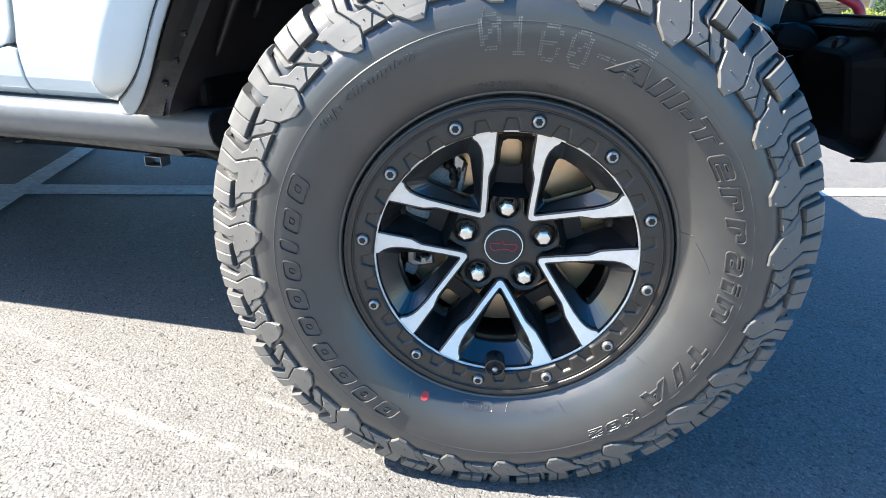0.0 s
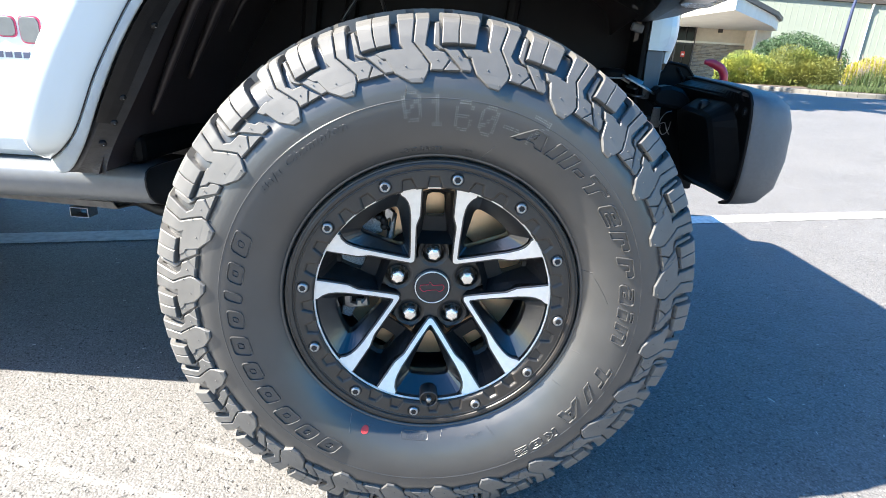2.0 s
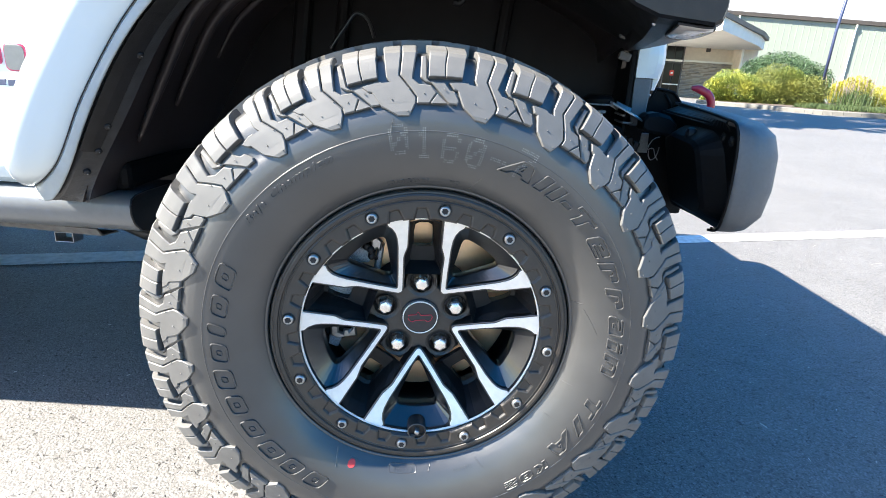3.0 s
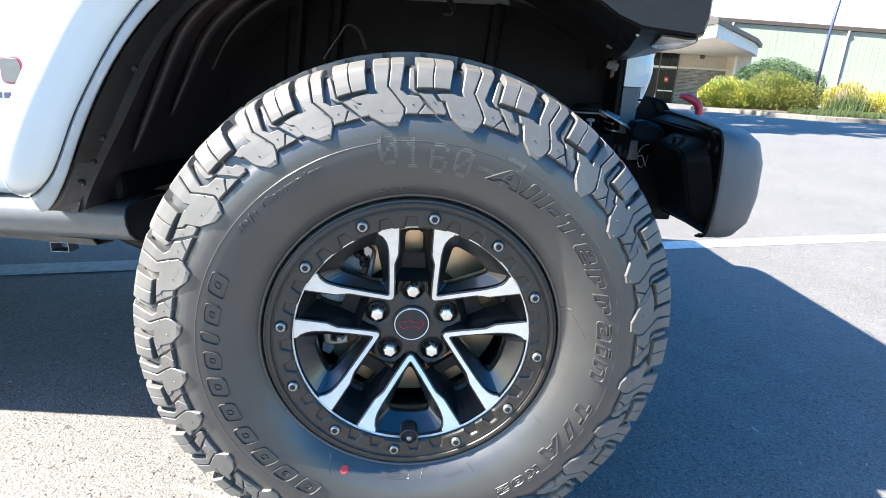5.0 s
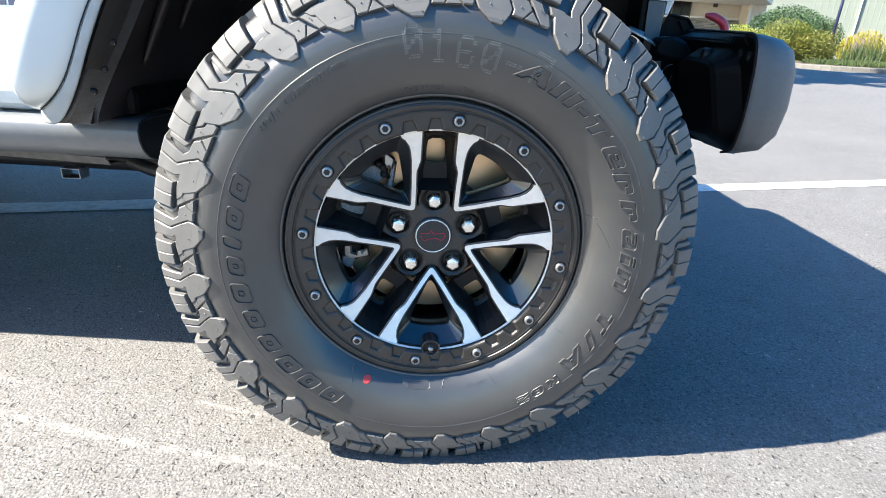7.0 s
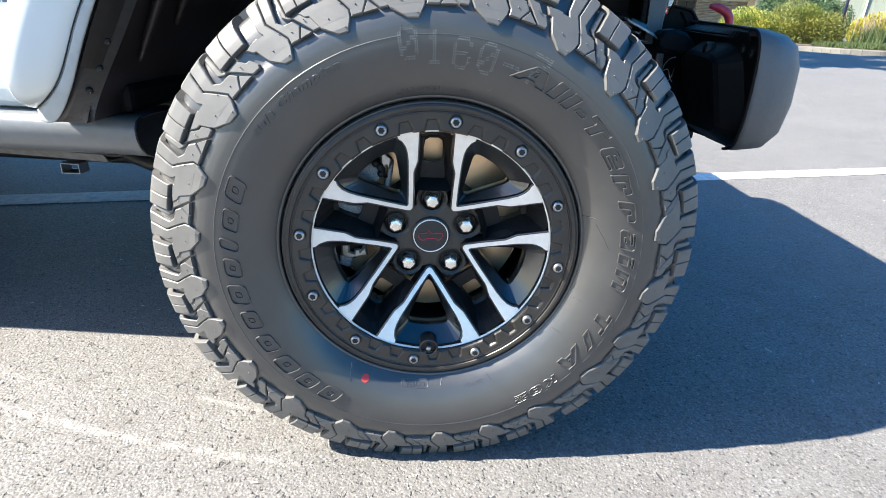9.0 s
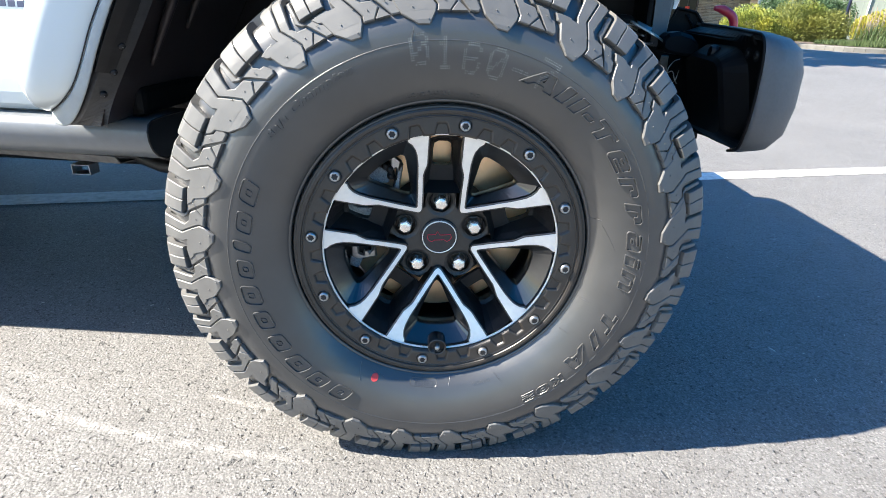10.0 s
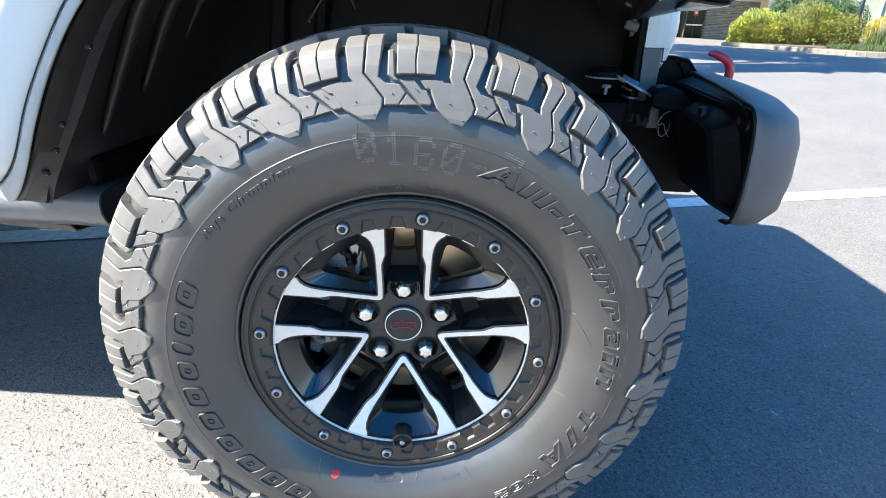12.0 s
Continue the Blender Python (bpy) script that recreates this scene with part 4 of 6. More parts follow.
part("arch_front", loft([[(x, y, z) for x, z in low + [(nose, 0.945), (nose - 0.001, 1.00), (nose - 0.014, 1.06), (0.06, 1.10)]] for y, low, nose in POD]), mat("arch_plastic", (0.011, 0.0105, 0.011), 0.34, spec=0.35, vary=0.15, vscale=60, grain=0.1, gscale=900), arch, "black plastic arch front", smooth=False)
lens_rows = [[(x, y, under(x, y) - 0.003) for x, y in pts] for pts in (
    [(0.352, 0.077), (0.372, 0.078), (0.393, 0.080), (0.407, 0.086)], [(0.361, 0.120), (0.382, 0.122), (0.405, 0.124), (0.424, 0.128)],
    [(0.371, 0.165), (0.393, 0.175), (0.417, 0.185), (0.437, 0.190)], [(0.380, 0.205), (0.402, 0.236), (0.428, 0.256), (0.449, 0.262)])]
lens = part("arch_lamp", sheet(lens_rows, 0.002), mat("lamp_lens", (0.52, 0.49, 0.46), 0.25, vary=0.3, vscale=25, stain=(0.30, 0.26, 0.22), sscale=30, coat=0.5), arch, "clear lamp lens under the arch", smooth=True)
part("lamp_frame", tube(dense(lens_rows[0] + [r[-1] for r in lens_rows[1:]] + lens_rows[-1][::-1][1:] + [r[0] for r in lens_rows[::-1][1:]]), 0.0022, 6), DARK, lens)
for x, y in ((0.330, 0.125),):
    part("arch_screw", turned(lathe([(0.0, -0.003), (0.0018, -0.0026), (0.003, 0.0), (0.003, 0.004)], 12), Matrix.Translation((x, y, under(x, y) - 0.001)) @ Matrix.Rotation(radians(90), 4, "X")), STEEL, arch, smooth=True)

# Black liner that closes the wheel housing.
arc_pts = [(-0.636, 0.570), (-0.618, 0.612), (-0.572, 0.70), (-0.500, 0.82), (-0.420, 0.93), (-0.300, 1.005), (-0.150, 1.030), (0.10, 1.030), (0.26, 0.985), (0.345, 0.940), (0.368, 0.910), (0.374, 0.880)]
rows = [[(x, y, z) for x, z in [(p[0], p[2]) for p in dense([(a, 0, b) for a, b in arc_pts])]] for y in (0.158, 0.26, 0.45, 0.60, 0.76)]
for i, row in enumerate(rows):
    rows[i] = [(x + 0.006 * math.sin(9 * z + 14 * y), y, z + 0.005 * math.sin(11 * x + 9 * y)) for x, y, z in row]
    rows[i] = [(x, y, max(z, under(x + 0.02, min(y, 0.49)) + 0.006) if x > 0.22 and y < 0.5 else z) for x, y, z in rows[i]]
liner = part("wheel_housing", sheet(rows), LINER, suv, "black plastic wheel housing liner", smooth=True)
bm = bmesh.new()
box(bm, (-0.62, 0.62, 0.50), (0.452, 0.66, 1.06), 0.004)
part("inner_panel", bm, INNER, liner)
# Added black box standing in for the shade behind the liner's lower end.
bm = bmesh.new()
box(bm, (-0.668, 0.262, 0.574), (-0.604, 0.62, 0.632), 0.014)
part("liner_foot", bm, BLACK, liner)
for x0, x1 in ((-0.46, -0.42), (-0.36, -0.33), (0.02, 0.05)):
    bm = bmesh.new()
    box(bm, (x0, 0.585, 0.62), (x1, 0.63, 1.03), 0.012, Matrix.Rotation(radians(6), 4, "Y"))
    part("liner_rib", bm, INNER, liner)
for y, lo, hi, r in ((0.235, 9, 30, 0.011), (0.330, 12, 34, 0.013), (0.430, 16, 40, 0.010)):
    along_arc = [(x, y + 0.03 * math.sin(0.2 * i), z) for i, (x, z) in enumerate([(p[0], p[2]) for p in dense([(a, 0, b) for a, b in arc_pts])])][lo:hi]
    part("liner_bead", tube([(x + 0.006, y, z - 0.006) for x, y, z in along_arc], r, 10, [r * math.sin(math.pi * (i + 0.5) / len(along_arc)) ** 0.5 for i in range(len(along_arc))]), LINER, liner, smooth=True)
part("liner_cable", tube(dense([(-0.252, 0.49, 0.872), (-0.215, 0.49, 0.925), (-0.195, 0.49, 0.947), (-0.172, 0.50, 0.935), (-0.160, 0.52, 0.90)]), 0.004, 8), GLOSS, liner, smooth=True)
part("liner_hook", tube(dense([(0.02, 0.45, 1.01), (0.035, 0.44, 0.985), (0.028, 0.44, 0.972), (0.015, 0.44, 0.975)]), 0.006, 8), DARK, liner, smooth=True)
for x, y, z, w, h in ((0.352, 0.39, 0.921, 0.017, 0.010), (0.364, 0.42, 0.882, 0.026, 0.017)):
    bm = bmesh.new()
    box(bm, (0, 0, 0), (w, 0.012, h), 0.004, Matrix.Translation((x, y, z)) @ Matrix.Rotation(radians(14), 4, "Y"))
    part("liner_clip", bm, mat("pale_rubber", (0.10, 0.095, 0.095), 0.6, vary=0.2, vscale=60), liner)

# Rock rail along the sill.
rail_sec = [(0.42, 0.568), (0.300, 0.571), (0.256, 0.5695), (0.240, 0.563), (0.2335, 0.550), (0.2340, 0.532), (0.243, 0.512), (0.262, 0.495), (0.292, 0.484), (0.34, 0.480), (0.42, 0.492)]
SILL = mat("sill_satin_paint", (0.135, 0.142, 0.15), 0.36, vary=0.08, vscale=40, grain=0.08, gscale=1500, coat=0.15)
rail = part("rock_rail", loft([[(x + (0.006 if i in (0, len(rail_sec) - 1) else 0), y, z + dz) for i, (y, z) in enumerate(rail_sec)] for x, dz in ((-3.6, 0.0), (-1.6, 0.0), (-1.0, 0.0), (-0.640, 0.0), (-0.592, -0.001))], True, False), SILL, suv, "satin grey rock rail", smooth=True)
part("rail_end", loft([[(x, y + (0.31 - y) * s, z + (0.527 - z) * s) for y, z in rail_sec] for x, s in ((-0.592, 0.0), (-0.5895, 0.02), (-0.592, 0.08), (-0.64, 0.10))], True, True), DARK, rail)
part("sill_flange", sheet([[(x, 0.30 + 0.03 * math.sin(4 * x), 0.484) for x in np.linspace(-2.3, -0.70, 12)], [(x, 0.315 + 0.03 * math.sin(4 * x), 0.466) for x in np.linspace(-2.3, -0.70, 12)], [(x, 0.36, 0.460) for x in np.linspace(-2.3, -0.70, 12)]], 0.003), mat("underseal", (0.10, 0.095, 0.09), 0.7, vary=0.3, vscale=60), rail)
# Chassis below the sill.
bm = bmesh.new()
box(bm, (-2.2, 0.62, 0.40), (0.45, 0.74, 0.54), 0.012)
part("chassis_rail", bm, DARK, suv)
bm = bmesh.new()
for lo, hi in (((-1.000, 0.560, 0.3540), (-0.950, 0.60, 0.3570)), ((-1.000, 0.560, 0.3790), (-0.950, 0.60, 0.3820)), ((-1.000, 0.560, 0.3540), (-0.9970, 0.60, 0.3820)), ((-0.9530, 0.560, 0.3540), (-0.950, 0.60, 0.3820))):
    box(bm, lo, hi, 0.0015)
part("tube_end", bm, STEEL, suv, "open square steel tube end")
part("link_arm", tube([(-0.96, 0.70, 0.378), (-0.86, 0.64, 0.392), (-0.78, 0.61, 0.376), (-0.50, 0.52, 0.386), (-0.1, 0.42, 0.36)], 0.018, 10), DARK, suv, smooth=True)
bm = bmesh.new()
box(bm, (-0.575, 0.46, 0.36), (-0.50, 0.50, 0.52), 0.004)
part("mount_plate", bm, CAST, suv)
part("axle_tube", tube([(0, 0.28, 0.42), (-0.02, 0.6, 0.42), (-0.1, 1.7, 0.42)], 0.045, 16), DARK, suv, smooth=True)
bm = bmesh.new()
box(bm, (-0.07, 0.19, 0.33), (0.07, 0.30, 0.55), 0.02)
part("steering_knuckle", bm, DARK, suv)
part("brake_hose", tube(dense([(-0.525, 0.40, 0.63), (-0.528, 0.40, 0.58), (-0.520, 0.40, 0.54)]), 0.0018, 6), CAST, suv)

# Underside: frame, gearbox, tank guard and axles, added unseen to block light below.
for name, lo, hi in (("frame_rail", (-3.5, 0.62, 0.42), (0.42, 0.72, 0.56)), ("frame_rail", (-3.5, 1.46, 0.42), (0.42, 1.56, 0.56)), ("gearbox", (-1.7, 0.86, 0.30), (-0.25, 1.30, 0.58)),
                     ("tank_guard", (-2.75, 0.74, 0.31), (-1.75, 1.50, 0.58)), ("sump", (-0.30, 0.88, 0.30), (0.38, 1.28, 0.55)), ("silencer", (-3.5, 0.80, 0.36), (-3.05, 1.45, 0.55)), ("far_rail", (-3.4, 1.88, 0.48), (-0.62, 1.98, 0.57))):
    bm = bmesh.new()
    box(bm, lo, hi, 0.02)
    part(name, bm, DARK, suv)
part("rear_axle", tube([(-2.96, 0.30, 0.427), (-2.96, 1.88, 0.427)], 0.05, 16), DARK, suv, smooth=True)

# The other three wheels stand out of view.
rim_shape = [(0.0, 0.066), (0.06, 0.068), (0.10, 0.050), (0.19, 0.012), (0.236, 0.004), (0.240, 0.020), (0.225, 0.23)]
for x, y, turn in ((0.0, 2.16, 180), (-2.96, 0.02, 0), (-2.96, 2.16, 180)):
    m = BODY @ pose(x, y, 0.427, 0, 0, turn)
    other = thing("road_wheel", "black alloy wheel with an all-terrain tyre", "wheel", m, "other wheels")
    t2 = part("tyre", lathe(CARCASS, 96), RUBBER, other, smooth=True)
    part("rim", lathe(rim_shape, 64), GLOSS, other, smooth=True)
    for k in range(48):
        a = 7.5 * k
        sec = [[(r * math.cos(radians(a + d)), yy, r * math.sin(radians(a + d))) for d, r in ((-3.1, 0.425), (-2.9, 0.4400), (2.9, 0.4400), (3.1, 0.425))] for yy in (0.012, 0.24)]
        if k == 0:
            first = part("tread_block", loft(sec), TREAD, t2)
        else:
            b = new("tread_block", first.data)
            b.parent, b.matrix_basis = t2, Matrix.Rotation(radians(-a), 4, "Y")

# Bonnet, cabin and grille.
rows = []
for x, y0, y1, z in ((-0.66, 0.46, 1.72, 1.22), (-0.30, 0.50, 1.69, 1.20), (0.10, 0.54, 1.67, 1.18), (0.46, 0.56, 1.66, 1.17), (0.50, 0.56, 1.66, 1.155)):
    rows.append([(x, y0, 1.02), (x, y0, z - 0.05), (x, y0 + 0.03, z - 0.01), (x, y0 + 0.12, z + 0.01), (x, y1 - 0.12, z + 0.01), (x, y1 - 0.03, z - 0.01), (x, y1, z - 0.05), (x, y1, 1.02)])
part("bonnet", loft(rows), PAINT, suv, "pale blue-grey bonnet")
bm = bmesh.new()
box(bm, (-0.60, 0.66, 0.56), (0.42, 1.50, 1.02), 0.01)
part("engine_bay", bm, LINER, suv)
bm = bmesh.new()
box(bm, (-3.60, 0.30, 0.575), (-0.66, 1.92, 1.24), 0.02)
part("cabin_lower", bm, PAINT, suv)
rows = [[(x, 0.34 + k, 1.235), (x, 0.40 + k, z - 0.04), (x, 0.44 + k, z), (x, 1.78 - k, z), (x, 1.82 - k, z - 0.04), (x, 1.88 - k, 1.235)] for x, z, k in ((-3.58, 1.83, 0.0), (-2.2, 1.87, 0.0), (-1.42, 1.84, 0.01), (-0.88, 1.26, 0.03))]
cabin = part("hard_top", loft(rows), GLOSS, suv, "black hard top and windows")
for x0, x1 in ((-3.45, -2.75), (-2.62, -1.98), (-1.86, -1.22)):
    for y in (0.352, 1.868):
        bm = bmesh.new()
        box(bm, (x0, y - 0.012, 1.30), (x1 if x1 < -1.5 else -1.36, y + 0.012, 1.72), 0.008)
        part("side_window", bm, GLASS_DARK, cabin)
rows = [[(x, y0, z), (x, y0, z + 0.05), (x, y1, z + 0.05), (x, y1, z)] for x, y0, y1, z in ((-0.62, 1.70, 2.10, 0.90), (-0.45, 1.66, 2.14, 1.04), (0.10, 1.66, 2.14, 1.06), (0.45, 1.66, 2.14, 1.05))]
part("far_wheel_arch", loft(rows), DARK, suv)
for y0, y1 in ((0.02, 0.34), (1.88, 2.20)):
    rows = [[(x, y0, z), (x, y0, z + 0.05), (x, y1, z + 0.05), (x, y1, z)] for x, z in ((-3.55, 0.80), (-3.35, 0.98), (-2.60, 0.98), (-2.40, 0.72))]
    part("rear_wheel_arch", loft(rows), DARK, suv)
bm = bmesh.new()
box(bm, (-3.78, 0.34, 0.56), (-3.60, 1.88, 0.80), 0.03)
part("rear_bumper", bm, PLASTIC, suv)
for k in range(7):
    bm = bmesh.new()
    y = 0.76 + 0.105 * k
    box(bm, (0.492, y, 0.80), (0.516, y + 0.055, 1.04), 0.012)
    part("grille_slot", bm, BLACK, suv)
for y in (0.66, 1.52):
    part("headlamp", turned(lathe([(0.0, -0.02), (0.06, -0.016), (0.085, 0.0), (0.088, 0.03)], 32), Matrix.Translation((0.512, y, 0.95)) @ Matrix.Rotation(radians(90), 4, "Z")), CHROME, suv, "round headlamp", smooth=True)
bm = bmesh.new()
box(bm, (0.44, 0.66, 0.76), (0.500, 1.52, 1.08), 0.01)
part("grille_panel", bm, PAINT, suv)
part("grille_corner", loft([[(0.434 + k, 0.511, z), (0.474, 0.528, z), (0.480 - k, 0.533, z), (0.482 - k, 0.540, z), (0.482 - k, 0.64, z), (0.434 + k, 0.64, z)] for z, k in ((0.742, 0.004), (0.790, 0.002), (0.838, 0.0), (0.8445, 0.0), (0.8470, 0.003))]), PLASTIC, suv)
bm = bmesh.new()
box(bm, (0.420, 0.512, 0.70), (0.432, 0.66, 1.02), 0.004)
part("grille_backing", bm, BLACK, suv)
part("grille_surround", loft([[(0.434, 0.509, z), (0.458, 0.5165, z), (x1 - 0.026, 0.527, z), (x1 - 0.012, 0.536, z), (x1 - 0.003, 0.547, z), (x1, 0.560, z), (x1 + 0.004, 0.64, z), (0.434, 0.66, z)] for z, x1 in ((0.8480, 0.5040), (0.862, 0.5075), (0.880, 0.5105), (0.900, 0.5105), (0.925, 0.5070), (0.96, 0.503), (1.02, 0.500))]), PAINT, suv, smooth=False)
part("grille_edge", loft([[(0.484, 0.5405, z), (x1 - 0.007, 0.543, z), (x1 - 0.002, 0.549, z), (x1, 0.560, z), (x1 + 0.004, 0.64, z), (0.484, 0.64, z)] for z, x1 in ((0.822, 0.4960), (0.832, 0.4990), (0.8478, 0.5038))]), PAINT, suv)

# Front bumper with its open end.
LEVELS = [  # height, then points from the open edge round the end to the front
    (0.5650, [(0.550, 0.266), (0.557, 0.259), (0.570, 0.261), (0.589, 0.277), (0.605, 0.310), (0.625, 0.40), (0.64, 0.60), (0.65, 1.05)]),
    (0.5800, [(0.537, 0.208), (0.546, 0.202), (0.566, 0.204), (0.599, 0.228), (0.622, 0.275), (0.648, 0.38), (0.668, 0.60), (0.68, 1.05)]),
    (0.6100, [(0.524, 0.170), (0.533, 0.164), (0.562, 0.167), (0.604, 0.198), (0.634, 0.255), (0.664, 0.37), (0.686, 0.60), (0.70, 1.05)]),
    (0.6600, [(0.519, 0.154), (0.528, 0.149), (0.558, 0.153), (0.604, 0.186), (0.640, 0.250), (0.672, 0.37), (0.694, 0.60), (0.71, 1.05)]),
    (0.7200, [(0.515, 0.149), (0.525, 0.145), (0.553, 0.149), (0.598, 0.182), (0.638, 0.250), (0.670, 0.37), (0.692, 0.60), (0.71, 1.05)]),
    (0.7550, [(0.512, 0.150), (0.524, 0.146), (0.548, 0.152), (0.588, 0.186), (0.628, 0.255), (0.660, 0.375), (0.684, 0.60), (0.70, 1.05)]),
    (0.7720, [(0.510, 0.157), (0.521, 0.155), (0.540, 0.162), (0.572, 0.196), (0.608, 0.265), (0.640, 0.385), (0.665, 0.60), (0.68, 1.05)]),
    (0.7790, [(0.512, 0.172), (0.519, 0.172), (0.530, 0.180), (0.550, 0.212), (0.580, 0.280), (0.608, 0.395), (0.636, 0.60), (0.65, 1.05)]),
    (0.7810, [(0.514, 0.190), (0.516, 0.192), (0.519, 0.200), (0.526, 0.226), (0.537, 0.292), (0.553, 0.400), (0.583, 0.60), (0.60, 1.05)]),
]
rows = []
for z, pts in LEVELS:
    lift = [0.034 * max(0, y - 0.17) * max(0.0, (z - 0.60) / 0.18) for _, y in pts]
    rows.append(dense([(x, y, z + d) for (x, y), d in zip(pts, lift)], 4))
bumper = part("front_bumper", sheet(rows, 0.006), PLASTIC, suv, "grey textured plastic front bumper", smooth=True)
lip_pts = dense([(p[1][0][0] - 0.001, p[1][0][1] + 0.003, p[0]) for p in LEVELS])
top_edge = dense([(0.516, 0.21, 0.7815), (0.533, 0.29, 0.7845), (0.551, 0.40, 0.7885), (0.580, 0.60, 0.7950)])
part("bumper_edge", tube(lip_pts + top_edge, 0.0028, 8), BLACK, bumper, smooth=True)
part("edge_flange", sheet([top_edge, [(x - 0.004, y, z - 0.006) for x, y, z in top_edge], [(0.530 + 0.26 * (0.740 - z) + 0.05 * (y - 0.15), y, z - 0.020) for x, y, z in top_edge]], 0.003), BLACK, bumper)
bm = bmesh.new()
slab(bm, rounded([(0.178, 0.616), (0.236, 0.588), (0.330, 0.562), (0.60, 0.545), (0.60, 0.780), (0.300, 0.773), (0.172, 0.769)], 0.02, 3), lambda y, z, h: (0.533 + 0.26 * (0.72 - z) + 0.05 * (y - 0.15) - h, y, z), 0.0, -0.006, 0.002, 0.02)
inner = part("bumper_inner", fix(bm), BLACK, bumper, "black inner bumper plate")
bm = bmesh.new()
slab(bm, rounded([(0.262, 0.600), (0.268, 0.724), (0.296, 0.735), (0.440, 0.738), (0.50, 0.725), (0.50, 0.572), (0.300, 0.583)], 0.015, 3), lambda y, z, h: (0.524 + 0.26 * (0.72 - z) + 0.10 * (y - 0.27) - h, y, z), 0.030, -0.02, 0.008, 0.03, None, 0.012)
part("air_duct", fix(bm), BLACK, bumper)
for y, z in ((0.205, 0.745), (0.240, 0.748), (0.215, 0.625)):
    part("bumper_bolt", turned(lathe([(0.0, -0.004), (0.005, -0.004), (0.006, -0.001), (0.011, 0.0)], 10), Matrix.Translation((0.531 + 0.26 * (0.72 - z) + 0.05 * (y - 0.15), y, z)) @ Matrix.Rotation(radians(-90), 4, "Z")), DARK, inner)
bm = bmesh.new()
box(bm, (0.504, 0.340, 0.728), (0.526, 0.364, 0.756), 0.009)
part("inner_peg", bm, DARK, bumper)
# Added black sheet that stops light from behind reaching the bumper end.
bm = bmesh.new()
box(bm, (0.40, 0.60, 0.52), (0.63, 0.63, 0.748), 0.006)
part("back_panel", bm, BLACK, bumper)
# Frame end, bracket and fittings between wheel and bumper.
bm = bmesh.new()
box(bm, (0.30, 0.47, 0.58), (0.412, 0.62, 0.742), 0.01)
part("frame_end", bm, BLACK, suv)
bm = bmesh.new()
slab(bm, rounded([(0.384, 0.495), (0.436, 0.475), (0.478, 0.500), (0.486, 0.560), (0.384, 0.565)], 0.010, 3), lambda x, y, h: (x, y, 0.787 - 0.50 * (x - 0.40) + h), 0.0, -0.006, 0.002)
part("frame_bracket", fix(bm), STEEL, suv, "grey steel bracket plate")
bm = bmesh.new()
slab(bm, rounded([(0.400, 0.795), (0.431, 0.781), (0.425, 0.774), (0.398, 0.786)], 0.002, 3), lambda x, z, h: (x, 0.490 - h + 1.2 * (z - 0.78), z), 0.0, -0.004, 0.001)
part("bracket_tab", fix(bm), STEEL, suv)
rows = []
for x, lo, hi in ((0.458, 0.738, 0.764), (0.466, 0.732, 0.772), (0.490, 0.728, 0.776), (0.514, 0.726, 0.770), (0.530, 0.728, 0.758), (0.536, 0.732, 0.748)):
    rows.append([(x, 0.53, lo), (x, 0.478, lo), (x, 0.470, lo + 0.006), (x, 0.472, hi - 0.008), (x, 0.482, hi), (x, 0.53, hi)])
part("bracket_cover", loft(rows), BLACK, suv, "black bracket cover")
plate_out = [(0.440, 0.742), (0.595, 0.742), (0.602, 0.792), (0.579, 0.820), (0.532, 0.826), (0.526, 0.812), (0.503, 0.778), (0.440, 0.772)]
bm = bmesh.new()
slab(bm, rounded(plate_out, 0.006, 3), lambda x, z, h: (x, 0.648 - h, z), 0.0, -0.006, 0.002)
end_plate = part("end_plate", fix(bm), BLACK, bumper, "black upright plate behind the bumper end")
part("plate_rim", tube(dense([(0.503, 0.645, 0.778), (0.524, 0.645, 0.808), (0.530, 0.645, 0.823), (0.536, 0.645, 0.826), (0.570, 0.645, 0.821), (0.580, 0.645, 0.817), (0.601, 0.645, 0.792)]), 0.0035, 8), BLACK, end_plate, smooth=True)
part("plate_rib", tube([(0.556, 0.643, 0.815), (0.574, 0.643, 0.792), (0.574, 0.643, 0.752)], 0.003, 8), BLACK, end_plate, smooth=True)
bm = bmesh.new()
slab(bm, [(0.498, 0.720), (0.515, 0.720), (0.518, 0.672), (0.493, 0.672)], lambda x, z, h: (x, 0.595 - h, z), 0.0, -0.004, 0.001)
part("strap", fix(bm), STEEL, suv, "grey steel strap")
for x0, x1, z in ((0.414, 0.443, 0.748), (0.412, 0.424, 0.764)):
    part("brake_line", tube(dense([(x0 - 0.006, 0.53, z + 0.004), (x0, 0.505, z + 0.001), ((x0 + x1) / 2, 0.50, z), (x1, 0.515, z + 0.001)]), 0.0026, 8), STEEL, suv, smooth=True)
# Spring cap with a pale lower rim, and the bolt below it.
seat = part("spring_seat", turned(lathe([(0.0, 0.0), (0.032, 0.0), (0.0355, 0.003), (0.0355, 0.012), (0.026, 0.020), (0.0, 0.022)], 32), Matrix.Translation((0.366, 0.538, 0.785)) @ Matrix.Rotation(radians(90), 4, "X")), BLACK, suv, smooth=False)
part("seat_rim", tube([(0.366 + 0.0365 * math.cos(radians(a)), 0.538 + 0.0365 * math.sin(radians(a)), 0.785) for a in range(-195, 16, 10)], 0.0019, 8), CAST, seat, smooth=True)
part("seat_bolt", turned(lathe([(0.0, -0.020), (0.0035, -0.0195), (0.004, -0.006), (0.0095, -0.0055), (0.010, 0.0), (0.0, 0.002)], 6), Matrix.Translation((0.367, 0.503, 0.772)) @ Matrix.Rotation(radians(90), 4, "X")), CAST, seat)
